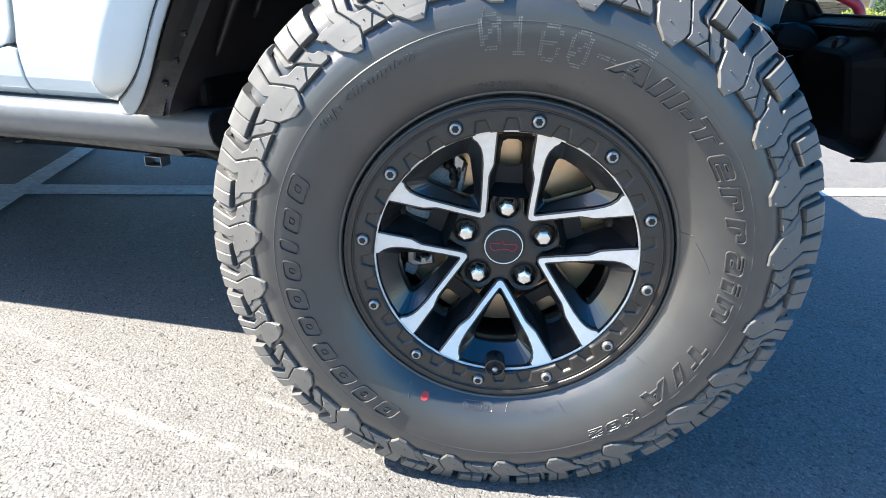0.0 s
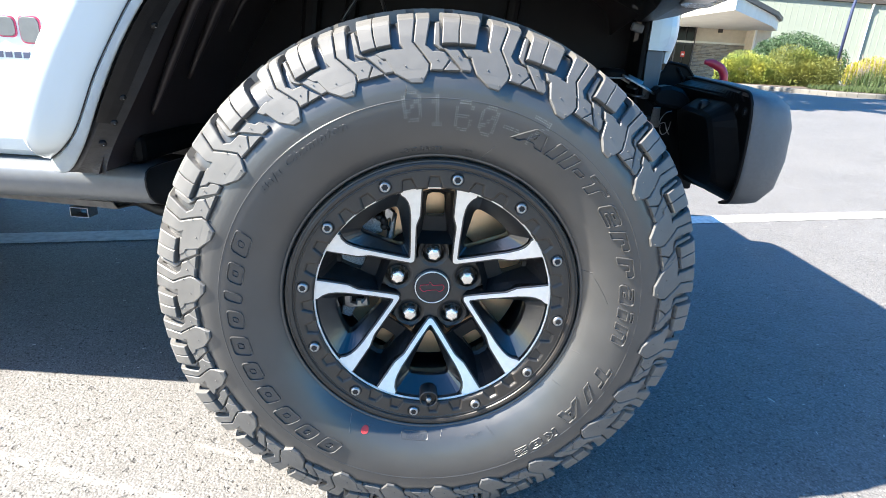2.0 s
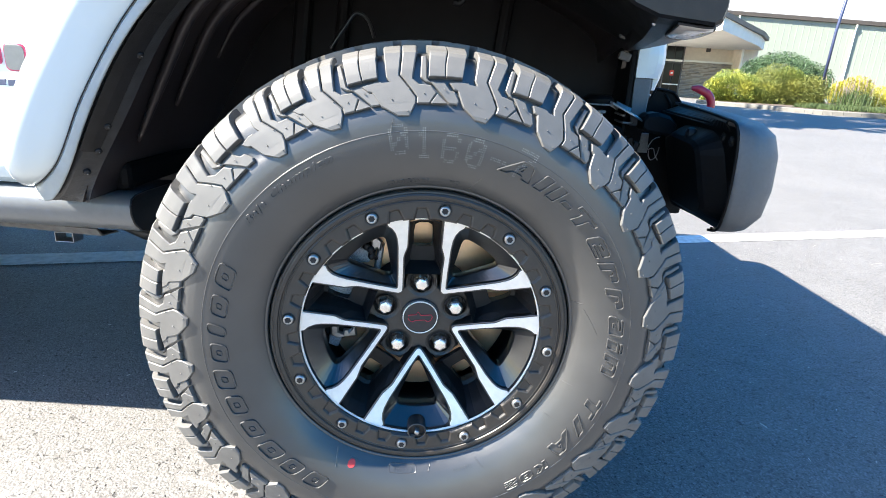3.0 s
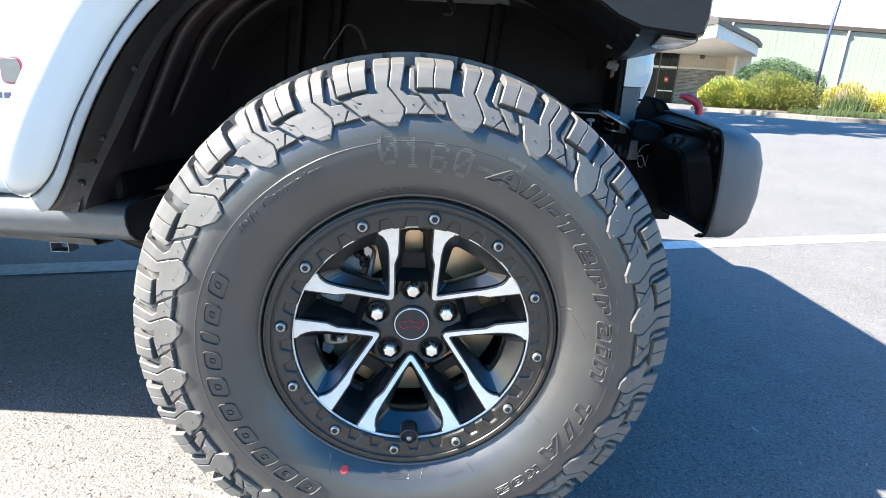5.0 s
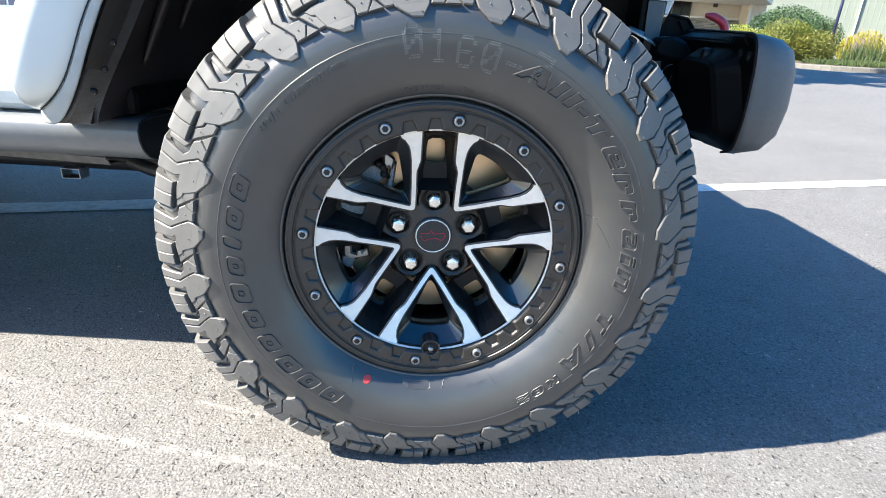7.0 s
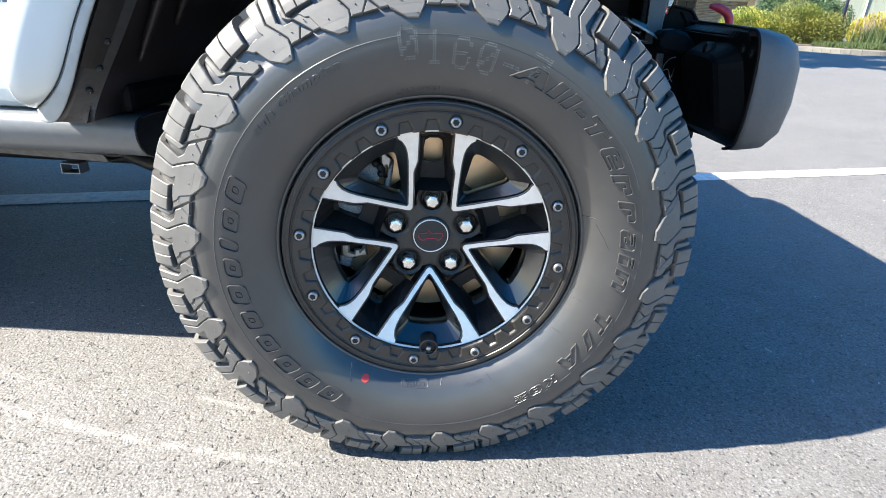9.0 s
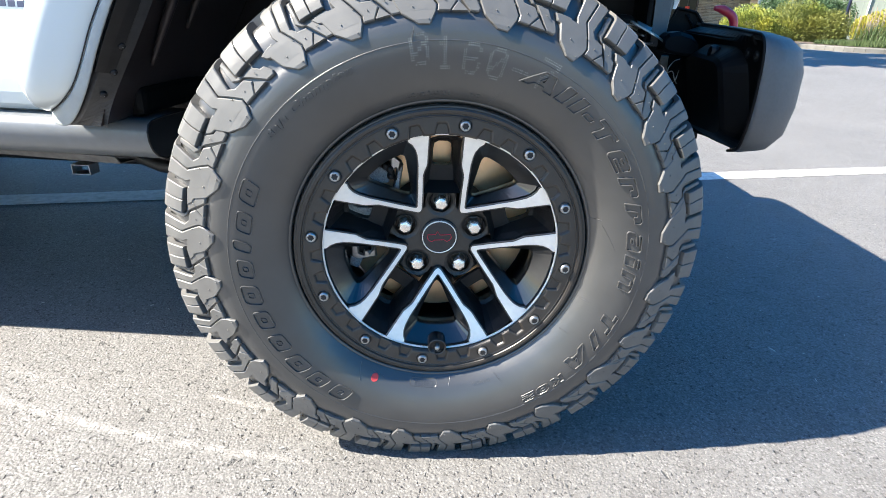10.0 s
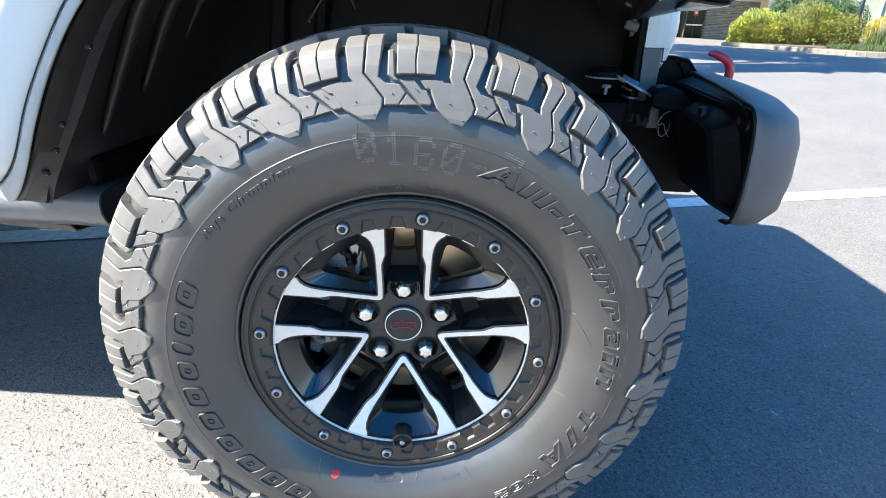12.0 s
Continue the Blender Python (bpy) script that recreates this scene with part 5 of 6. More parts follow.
for pts in (((0.534, 0.57, 0.715), (0.521, 0.57, 0.710), (0.511, 0.57, 0.695), (0.509, 0.57, 0.682)), ((0.509, 0.57, 0.682), (0.521, 0.568, 0.687), (0.528, 0.566, 0.670), (0.537, 0.57, 0.659)), ((0.537, 0.572, 0.690), (0.533, 0.572, 0.668), (0.522, 0.572, 0.658), (0.514, 0.572, 0.668), (0.512, 0.57, 0.680))):
    part("wiring", tube(dense(list(pts)), 0.0012, 6), STEEL, suv)
for x, y, z, w, h, tilt in ((0.432, 0.535, 0.706, 0.018, 0.022, 12), (0.452, 0.540, 0.700, 0.012, 0.026, -14), (0.468, 0.545, 0.694, 0.014, 0.018, 20)):
    bm = bmesh.new()
    box(bm, (-w / 2, -0.012, -h / 2), (w / 2, 0.012, h / 2), 0.003, Matrix.Translation((x, y, z)) @ Matrix.Rotation(radians(tilt), 4, "Y"))
    part("connector", bm, DARK, suv)
# Tow hook.
hook_pts = dense([(0.650, 0.72, 0.8330), (0.662, 0.72, 0.8325), (0.676, 0.72, 0.829), (0.696, 0.72, 0.8185), (0.7065, 0.72, 0.802), (0.708, 0.72, 0.785), (0.706, 0.72, 0.755)])
part("tow_hook", tube(hook_pts, 0.011, 12, [0.0050 + 0.0055 * min(1, k / 8) for k in range(len(hook_pts))]), RED_METAL, suv, "red painted tow hook", smooth=True)


# Badge: plain raised shapes.
def raised(outline, y_top, bottom, material, name, parent, label=""):
    bm = bmesh.new()
    slab(bm, outline, lambda x, z, h: (x, 0.250 - h, z), y_top, bottom, 0.0006, 0.02)
    return part(name, fix(bm), material, parent, label)


part("badge_base", box(bmesh.new(), (-0.93, 0.2496, 0.806), (-0.90, 0.2506, 0.830)), BADGE, suv)
for cx, cz, w, h in ((-0.7790, 0.8160, 0.036, 0.044), (-0.824, 0.8200, 0.034, 0.033), (-0.866, 0.8230, 0.034, 0.033)):
    block = [(cx - w / 2, cz - h / 2), (cx + w / 2, cz - h / 2), (cx + w / 2, cz + h / 2), (cx - w / 2, cz + h / 2)]
    raised(rounded(inset(block, -0.0016), 0.012, 4), 0.0022, -0.001, BADGE_RED, "badge_edge", suv)
    raised(rounded(block, 0.011, 4), 0.0042, 0.001, BADGE, "badge_shape", suv, "grey plain badge shape with a red edge")
for k in range(7):
    x = -0.7535 - 0.0172 * k
    raised([(x - 0.0140, 0.7650), (x - 0.0010, 0.7655), (x, 0.7770), (x - 0.0130, 0.7765)], 0.0014, -0.001, NAVY, "badge_bar", suv)

# ---- ground ----
def asphalt():
    m = bpy.data.materials.new("asphalt")
    m.use_nodes = True
    t = m.node_tree
    b = t.nodes["Principled BSDF"]
    b.inputs["Roughness"].default_value = 0.64
    co = t.nodes.new("ShaderNodeTexCoord").outputs["Object"]

    def tex(kind, scale, detail=None, feature=None):
        n = t.nodes.new(kind)
        n.inputs["Scale"].default_value = scale
        if detail is not None:
            n.inputs["Detail"].default_value = detail
        if feature:
            n.feature = feature
        t.links.new(co, n.inputs["Vector"])
        return n.outputs[0]

    def remap(src, a, c, lo=0.0, hi=1.0):
        r = t.nodes.new("ShaderNodeMapRange")
        for i, v in enumerate((a, c, lo, hi)):
            r.inputs[i + 1].default_value = v
        t.links.new(src, r.inputs[0])
        return r.outputs[0]

    def math_node(op, x, y):
        n = t.nodes.new("ShaderNodeMath")
        n.operation = op
        for i, v in enumerate((x, y)):
            if isinstance(v, (int, float)):
                n.inputs[i].default_value = v
            else:
                t.links.new(v, n.inputs[i])
        return n.outputs[0]

    def blend(fac, a, c):
        n = t.nodes.new("ShaderNodeMix")
        n.data_type = "RGBA"
        t.links.new(fac, n.inputs[0])
        for v, s in ((a, n.inputs[6]), (c, n.inputs[7])):
            if isinstance(v, tuple):
                s.default_value = (*v, 1)
            else:
                t.links.new(v, s)
        return n.outputs[2]

    grit = tex("ShaderNodeTexVoronoi", 150.0)
    grit2 = tex("ShaderNodeTexVoronoi", 480.0)
    pits = tex("ShaderNodeTexNoise", 95.0, 2.5)
    cells = t.nodes.new("ShaderNodeTexVoronoi")
    cells.inputs["Scale"].default_value = 260.0
    t.links.new(co, cells.inputs["Vector"])
    big = tex("ShaderNodeTexNoise", 1.3, 4.0)
    mid = tex("ShaderNodeTexNoise", 9.0, 4.0)
    col = blend(remap(big, 0.35, 0.65), (0.111, 0.106, 0.101), (0.134, 0.128, 0.122))
    col = blend(remap(mid, 0.40, 0.75, 0, 0.5), col, (0.170, 0.167, 0.162))
    col = blend(remap(cells.outputs["Color"], 0.15, 0.55, 0.40, 0), col, (0.062, 0.062, 0.064))
    col = blend(remap(cells.outputs["Color"], 0.70, 0.9, 0, 0.34), col, (0.31, 0.30, 0.288))
    fine = tex("ShaderNodeTexNoise", 340.0, 2.0)
    col = blend(remap(fine, 0.48, 0.36, 0, 0.38), col, (0.07, 0.07, 0.072))
    col = blend(remap(fine, 0.60, 0.70, 0, 0.36), col, (0.28, 0.274, 0.264))
    # Shade in the pits and dents is put into the colour.
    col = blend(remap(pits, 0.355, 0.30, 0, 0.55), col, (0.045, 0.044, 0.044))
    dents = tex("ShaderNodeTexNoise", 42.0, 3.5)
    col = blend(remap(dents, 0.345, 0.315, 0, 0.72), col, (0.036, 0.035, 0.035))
    col = blend(remap(grit2, 0.22, 0.06, 0, 0.30), col, (0.34, 0.332, 0.32))
    # Pale dusty scuffs left by tyres: a line from p to q, its bow, half width and strength.
    xyz = t.nodes.new("ShaderNodeSeparateXYZ")
    t.links.new(co, xyz.inputs[0])
    ragged = remap(tex("ShaderNodeTexNoise", 26.0, 5.0), 0.34, 0.62)
    for (px, py), (qx, qy), bow, width, much in (((-1.02, 0.226), (-0.16, -0.024), -0.030, 0.013, 0.46), ((-0.50, 0.192), (-0.315, 0.132), 0.0, 0.009, 0.55), ((-1.25, 0.40), (-0.74, 0.205), 0.0, 0.022, 0.24)):
        length = math.hypot(qx - px, qy - py)
        dx, dy = (qx - px) / length, (qy - py) / length
        run = math_node("ADD", math_node("MULTIPLY", xyz.outputs[0], dx / length), math_node("MULTIPLY", xyz.outputs[1], dy / length))
        run = math_node("SUBTRACT", run, (px * dx + py * dy) / length)
        off = math_node("ADD", math_node("MULTIPLY", xyz.outputs[0], -dy), math_node("MULTIPLY", xyz.outputs[1], dx))
        arch_off = math_node("MULTIPLY", math_node("MULTIPLY", run, math_node("SUBTRACT", 1.0, run)), 4 * bow)
        off = math_node("ABSOLUTE", math_node("SUBTRACT", math_node("SUBTRACT", off, -px * dy + py * dx), arch_off), 0.0)
        fade = math_node("MULTIPLY", remap(run, 0.0, 0.25), remap(run, 1.0, 0.75))
        mask = math_node("MULTIPLY", math_node("MULTIPLY", remap(off, width, width * 0.15), fade), math_node("MULTIPLY", ragged, much))
        col = blend(mask, col, (0.36, 0.345, 0.325))
    t.links.new(col, b.inputs["Base Color"])
    # Stones shine, the hollows between them do not.
    shine = math_node("MULTIPLY", remap(pits, 0.32, 0.48, 0.16, 1.0), remap(cells.outputs["Color"], 0.1, 0.9, 0.30, 1.0))
    t.links.new(shine, b.inputs["Specular IOR Level"])
    height = math_node("ADD", math_node("MULTIPLY", remap(pits, 0.27, 0.39), 0.9), math_node("MULTIPLY", remap(grit, 0.0, 0.6), 0.40))
    height = math_node("ADD", height, math_node("MULTIPLY", grit2, 0.12))
    height = math_node("ADD", height, math_node("MULTIPLY", remap(dents, 0.30, 0.36), 0.7))
    bump = t.nodes.new("ShaderNodeBump")
    bump.inputs["Strength"].default_value, bump.inputs["Distance"].default_value = 1.0, 0.0027
    t.links.new(height, bump.inputs["Height"])
    t.links.new(bump.outputs[0], b.inputs["Normal"])
    return m


def ground_z(x, y):
    """Level at the car; the rise towards the building fits the camera's view."""
    d = math.hypot(max(x, 0), max(y, 0)) if y > 0 else 0.0
    return 0.42 * min(1.0, max(0.0, (d - 5.0) / 11.0))


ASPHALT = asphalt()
bm = bmesh.new()
xs = sorted({*np.linspace(-300, -6, 8), *np.linspace(-6, 30, 37), *np.linspace(30, 400, 10)})
grid = [[bm.verts.new((x, y, ground_z(x, y))) for y in xs] for x in xs]
for a, b in zip(grid, grid[1:]):
    for i in range(len(xs) - 1):
        bm.faces.new((a[i], b[i], b[i + 1], a[i + 1]))
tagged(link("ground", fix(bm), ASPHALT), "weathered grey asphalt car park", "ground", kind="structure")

LINE = mat("line_paint", (0.62, 0.62, 0.60), 0.7, vary=0.12, vscale=40, stain=(0.30, 0.30, 0.29), sscale=30, grain=0.4, gscale=220)


def line(p, q, w, name="parking_line", lift=0.003):
    p, q = Vector(p), Vector(q)
    s = Vector((-(q - p).y, (q - p).x)).normalized() * w / 2
    n = 40
    bm = bmesh.new()
    low, high = [], []
    for i in range(n + 1):
        c = p + (q - p) * i / n
        j = [random.uniform(-0.004, 0.004) for _ in range(2)]
        z = ground_z(*c)
        low.append([(c + s * (1 + j[0] * 10 / 1))[:] + (z + lift,), (c - s * (1 + j[1] * 10))[:] + (z + lift,)])
    rows = [[bm.verts.new(v) for v in r] for r in low]
    for a, b in zip(rows, rows[1:]):
        bm.faces.new((a[0], a[1], b[1], b[0]))
    return tagged(link(name, fix(bm), LINE), "worn white painted parking line", "parking line", "parking lines", "structure")


line((-6.0, 0.618), (8.0, 3.376), 0.142)
line((-2.80, 4.08), (-1.74, 0.60), 0.100, "parking_hatch_line", 0.007)

# Bits of straw and grit.
bm = bmesh.new()
for k in range(900):
    x, y = random.uniform(-1.6, 2.6), random.uniform(-0.4, 2.6)
    a, ln, w = random.uniform(0, 6.28), random.uniform(0.001, 0.007) * (1.8 if random.random() < 0.06 else 0.8), random.uniform(0.0006, 0.0018)
    c, s = math.cos(a), math.sin(a)
    pts = [(x + u * c - v * s, y + u * s + v * c, 0.0030 + (0.0012 if v > 0 else 0)) for u, v in ((-ln, -w), (ln, -w * 0.6), (ln * 0.9, w), (-ln, w * 0.8))]
    bm.faces.new([bm.verts.new(p) for p in pts])
tagged(link("litter_bits", bm, mat("straw_bits", (0.42, 0.40, 0.36), 0.9, vary=0.3, vscale=20)), "tiny pale bits of straw and grit", "debris", kind="stuff")

# ---- distance ----
CONCRETE = mat("kerb_concrete", (0.125, 0.12, 0.108), 0.85, vary=0.15, vscale=9, grain=0.3, gscale=60, stain=(0.085, 0.08, 0.072), sscale=2.0)
KERB = [(12.2, 19.2), (10.7, 18.5), (9.95, 17.5), (10.02, 16.4), (10.28, 15.3), (10.32, 14.2), (10.36, 13.2), (10.6, 12.55), (11.26, 12.1), (13.2, 11.25), (18.0, 9.3), (28.0, 5.6)]
row = dense([(x, y, 0) for x, y in KERB], 3)
kerb = thing("kerb", "pale concrete kerb round the planted bed", "kerb", kind="structure")
for i in range(len(row) - 1):
    p, q = Vector(row[i]), Vector(row[i + 1])
    d = (q - p).normalized()
    n = Vector((d.y, -d.x, 0)) * -1
    sections = []
    for c in (p + d * 0.004, q - d * 0.004):
        z = ground_z(c.x, c.y)
        sections.append([(c + n * o)[:2] + (z + h,) for o, h in ((0.0, -0.05), (0.005, 0.095), (0.02, 0.115), (0.15, 0.12), (0.17, 0.09), (0.17, -0.05))])
    part("kerb_stone", loft(sections), CONCRETE, kerb)

SOIL = mat("mulch", (0.07, 0.05, 0.035), 0.95, vary=0.4, vscale=25, grain=0.8, gscale=40)
bm = bmesh.new()
inner_row = [Vector(p) for p in row]
bed = [bm.verts.new((p.x + 0.13 * (1 if i < 12 else 0.5), p.y + 0.10, ground_z(p.x, p.y) + 0.12)) for i, p in enumerate(inner_row)]
back = [bm.verts.new((p.x + 14, p.y + 18, 0.60)) for p in inner_row]
for i in range(len(bed) - 1):
    bm.faces.new((bed[i], bed[i + 1], back[i + 1], back[i]))
tagged(link("planted_bed", fix(bm), SOIL), "dark mulch bed behind the kerb", "ground", kind="structure")

def leaf_material(name, color, tip):
    m = mat(name, color, 0.6, vary=0.35, vscale=1.2, stain=tip, sscale=2.2)
    t = m.node_tree
    b = t.nodes["Principled BSDF"]
    b.inputs["Transmission Weight"].default_value = 0.0
    b.inputs["Subsurface Weight"].default_value = 0.0
    return m


def foliage(cx, cy, cz, rx, ry, rz, count, size, up=0.4, droop=0.0, seed=1):
    """Leaf sprays over an uneven mound."""
    rnd = random.Random(seed)
    bm = bmesh.new()
    lumps = [(rnd.uniform(0, 6.28), rnd.uniform(0.1, 1.3), rnd.uniform(0.75, 1.1)) for _ in range(12)]
    for _ in range(count):
        a, e = rnd.uniform(0, 6.283), math.asin(rnd.uniform(-0.25, 1.0))
        d = Vector((math.cos(a) * math.cos(e), math.sin(a) * math.cos(e), math.sin(e)))
        k = 0.70
        for la, le, lk in lumps:
            l = Vector((math.cos(la) * math.cos(le), math.sin(la) * math.cos(le), math.sin(le)))
            k += 0.34 * lk * max(0.0, d.dot(l) - 0.76) * 2.5
        k *= rnd.uniform(0.70, 1.06)
        p = Vector((cx + d.x * rx * k, cy + d.y * ry * k, cz + d.z * rz * k))
        g = (d + Vector((rnd.gauss(0, 0.4), rnd.gauss(0, 0.4), up - droop + rnd.gauss(0, 0.3)))).normalized()
        s = g.cross(Vector((rnd.gauss(0, 1), rnd.gauss(0, 1), rnd.gauss(0, 1)))).normalized()
        w = size * rnd.uniform(0.5, 1.2)
        pts = [p - s * w * 0.22, p + g * w * 0.6 - s * w * 0.30, p + g * w * 1.2, p + g * w * 0.6 + s * w * 0.30]
        bm.faces.new([bm.verts.new(v) for v in pts])
    return bm


def shrub(name, label, spots, material, category="shrub", stems=True, group="", **kw):
    ob = thing(name, label, category, group=group)
    x, y, z = spots[0][:3]
    for i, (dx, dy) in enumerate(((0, 0), (0.15, 0.1), (-0.12, 0.05))):
        part("stem", tube([(x + dx, y + dy, z - 0.35), (x + dx * 1.6, y + dy, z + 0.1), (x + dx * 3, y + dy * 2, z + spots[0][5] * 0.7)], 0.03, 6, [0.035, 0.028, 0.01]), BARK, ob)
    for i, (cx, cy, cz, rx, ry, rz, n) in enumerate(spots):
        part("crown", foliage(cx, cy, cz, rx, ry, rz, n, kw.get("size", 0.12), kw.get("up", 0.4), kw.get("droop", 0.0), kw.get("seed", 1) * 17 + i), material, ob)
    return ob


BARK = mat("bark", (0.09, 0.07, 0.05), 0.9, vary=0.3, vscale=30)
GOLD = leaf_material("golden_foliage", (0.10, 0.14, 0.022), (0.46, 0.42, 0.045))
GREEN = leaf_material("green_foliage", (0.026, 0.060, 0.020), (0.058, 0.105, 0.03))
OLIVE = leaf_material("olive_foliage", (0.085, 0.105, 0.022), (0.29, 0.275, 0.045))
shrub("golden_juniper", "golden yellow-green spreading juniper shrub", [(11.25, 17.6, 0.58, 0.95, 0.9, 0.78, 20000), (10.75, 17.8, 0.50, 0.52, 0.6, 0.54, 9000), (11.85, 17.3, 0.56, 0.5, 0.6, 0.60, 9000)], GOLD, group="junipers", size=0.050, seed=2)
shrub("golden_juniper", "taller olive and gold juniper shrub", [(12.85, 17.4, 0.64, 1.15, 1.0, 0.86, 25000), (12.1, 17.1, 0.50, 0.7, 0.7, 0.70, 11000), (13.45, 17.2, 0.50, 0.7, 0.7, 0.72, 11500)], OLIVE, group="junipers", size=0.050, seed=3)
shrub("golden_juniper", "golden tip of a juniper shrub", [(13.0, 17.25, 1.04, 0.62, 0.6, 0.46, 9000)], GOLD, group="junipers", size=0.048, seed=4)
shrub("weeping_tree", "low dark green weeping tree with a domed crown", [(14.0, 19.2, 1.28, 1.52, 1.5, 0.94, 20000), (14.9, 19.0, 0.98, 0.65, 0.8, 0.75, 9000)], GREEN, "tree", size=0.062, up=-0.3, droop=0.7, seed=5)
shrub("golden_juniper", "bright yellow low shrub beside the lamp post", [(15.2, 17.3, 0.80, 0.75, 0.7, 0.62, 9000), (16.4, 17.0, 0.70, 0.7, 0.7, 0.5, 5000)], mat("yellow_foliage", (0.42, 0.38, 0.05), 0.6, vary=0.3, vscale=2.0, stain=(0.25, 0.26, 0.05), sscale=4), group="junipers", size=0.06, seed=6)

# Ornamental grass.
bm = bmesh.new()
rnd = random.Random(11)
for _ in range(900):
    x, y = 14.75 + rnd.gauss(0, 0.25), 16.6 + rnd.gauss(0, 0.22)
    a, h, lean = rnd.uniform(0, 6.28), rnd.uniform(0.45, 0.95), rnd.uniform(0.05, 0.45)
    d = Vector((math.cos(a), math.sin(a), 0))
    w = Vector((-d.y, d.x, 0)) * 0.006
    p0, p1, p2 = Vector((x, y, 0.35)), Vector((x, y, 0.35 + 0.6 * h)) + d * lean * 0.4 * h, Vector((x, y, 0.35 + h)) + d * lean * h
    bm.faces.new([bm.verts.new(v) for v in (p0 - w, p0 + w, p1 + w, p1 - w)])
    bm.faces.new([bm.verts.new(v) for v in (p1 - w, p1 + w, p2)])
tagged(link("ornamental_grass", bm, leaf_material("grass_blades", (0.06, 0.10, 0.03), (0.11, 0.14, 0.05))), "clump of tall green ornamental grass", "grass", kind="stuff")
bm = bmesh.new()
for _ in range(70):
    x, y = 14.85 + rnd.gauss(0, 0.33), 16.8 + rnd.gauss(0, 0.25)
    h, lx = rnd.uniform(0.75, 1.25), rnd.gauss(0, 0.12)
    add(bm, tube([(x, y, 0.4), (x + lx * 0.5, y, 0.4 + 0.7 * h), (x + lx, y, 0.4 + h)], 0.01, 4, [0.003, 0.004, 0.012]))
tagged(link("grass_plumes", bm, mat("plume", (0.30, 0.24, 0.20), 0.9, vary=0.3, vscale=5)), "dry purple-brown grass plumes", "grass", kind="stuff")
bm = bmesh.new()
for _ in range(9000):
    u = rnd.random()
    x = 10.8 + 4.4 * u
    y = 12.30 - 0.42 * (x - 11.26) + rnd.uniform(0.12, 1.5)
    a, h = rnd.uniform(0, 6.28), rnd.uniform(0.05, 0.16)
    d = Vector((math.cos(a), math.sin(a), 0)) * 0.03
    p = Vector((x, y, 0.55))
    bm.faces.new([bm.verts.new(v) for v in (p - d * 0.4, p + d * 0.4, p + d + Vector((0, 0, h)))])
tagged(link("lawn_edge", bm, leaf_material("lawn", (0.045, 0.07, 0.018), (0.07, 0.09, 0.03))), "short green lawn along the kerb", "grass", kind="stuff")

# Lamp post.
lamp = thing("street_lamp", "dark blue-black steel lamp post on a concrete footing", "lamp post")
POST = mat("post_paint", (0.035, 0.045, 0.10), 0.4, vary=0.1, vscale=8)
part("post", tube([(14.5, 17.8, 0.75), (14.52, 17.8, 3.0), (14.80, 17.8, 6.5)], 0.046, 16), POST, lamp, smooth=True)
part("base_plate", box(bmesh.new(), (14.35, 17.65, 0.60), (14.65, 17.95, 0.72), 0.02), POST, lamp)
part("footing", turned(lathe([(0.0, 0.0), (0.26, 0.0), (0.26, 0.5), (0.0, 0.5)], 24), Matrix.Translation((14.5, 17.8, 0.62)) @ Matrix.Rotation(radians(-90), 4, "X")), CONCRETE, lamp)

# Large hall behind.
HALL = mat("pale_metal_cladding", (0.235, 0.262, 0.215), 0.55, vary=0.05, vscale=2, stain=(0.22, 0.245, 0.205), sscale=0.8)
hall = thing("hall_building", "large pale hall with ribbed metal walls and brown eaves", "building")
HALL_L, HALL_R = Vector((14.1, 41.6, 0)), Vector((44.6, 30.5, 0))
HALL_TOP = (6.40, 4.75)


def hall_at(u, back, z):
    """A place u along the front wall, back behind it, at height z."""
    d = (HALL_R - HALL_L).normalized()
    p = HALL_L.lerp(HALL_R, u) + Vector((-d.y, d.x, 0)) * back
    return p.x, p.y, z


def hall_top(u):
    return HALL_TOP[0] + (HALL_TOP[1] - HALL_TOP[0]) * u


part("wall", loft([[hall_at(u, 0, 0), hall_at(u, 0, hall_top(u)), hall_at(u, 14, hall_top(u)), hall_at(u, 14, 0)] for u in (-0.05, 1.0)]), HALL, hall)
for k in range(80):
    u = 0.012 * k + 0.03
    d = 0.0009
    part("wall_rib", loft([[hall_at(u + e, b, z) for e, b in ((-d, 0), (-d * 0.5, -0.006), (d * 0.5, -0.006), (d, 0))] for z in (0.2, hall_top(u) - 0.02)]), HALL, hall)
BROWN = mat("brown_eaves", (0.065, 0.055, 0.048), 0.5, vary=0.1, vscale=4)
part("roof", loft([[hall_at(u, -0.12, hall_top(u) + 0.24), hall_at(u, -0.12, hall_top(u) + 0.28), hall_at(u, 14.2, hall_top(u) + 0.28), hall_at(u, 14.2, hall_top(u))] for u in (-0.06, 1.01)]), BROWN, hall)
part("gutter", loft([[hall_at(u, -0.005, hall_top(u)), hall_at(u, -0.16, hall_top(u) + 0.03), hall_at(u, -0.18, hall_top(u) + 0.24), hall_at(u, -0.01, hall_top(u) + 0.25)] for u in (-0.06, 1.01)]), BROWN, hall)
PIPE = mat("pipe_white", (0.62, 0.63, 0.58), 0.5)
for u in (0.30, 0.52, 0.75):
    part("downpipe", tube([hall_at(u, -0.18, hall_top(u)), hall_at(u, -0.08, hall_top(u) - 0.4), hall_at(u, -0.07, 0.2)], 0.06, 8), PIPE, hall)

# Entrance drawn small, enlarged by a third about the camera, to fit its view.
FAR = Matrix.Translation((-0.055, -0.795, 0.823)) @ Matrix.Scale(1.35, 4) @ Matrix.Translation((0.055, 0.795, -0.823))
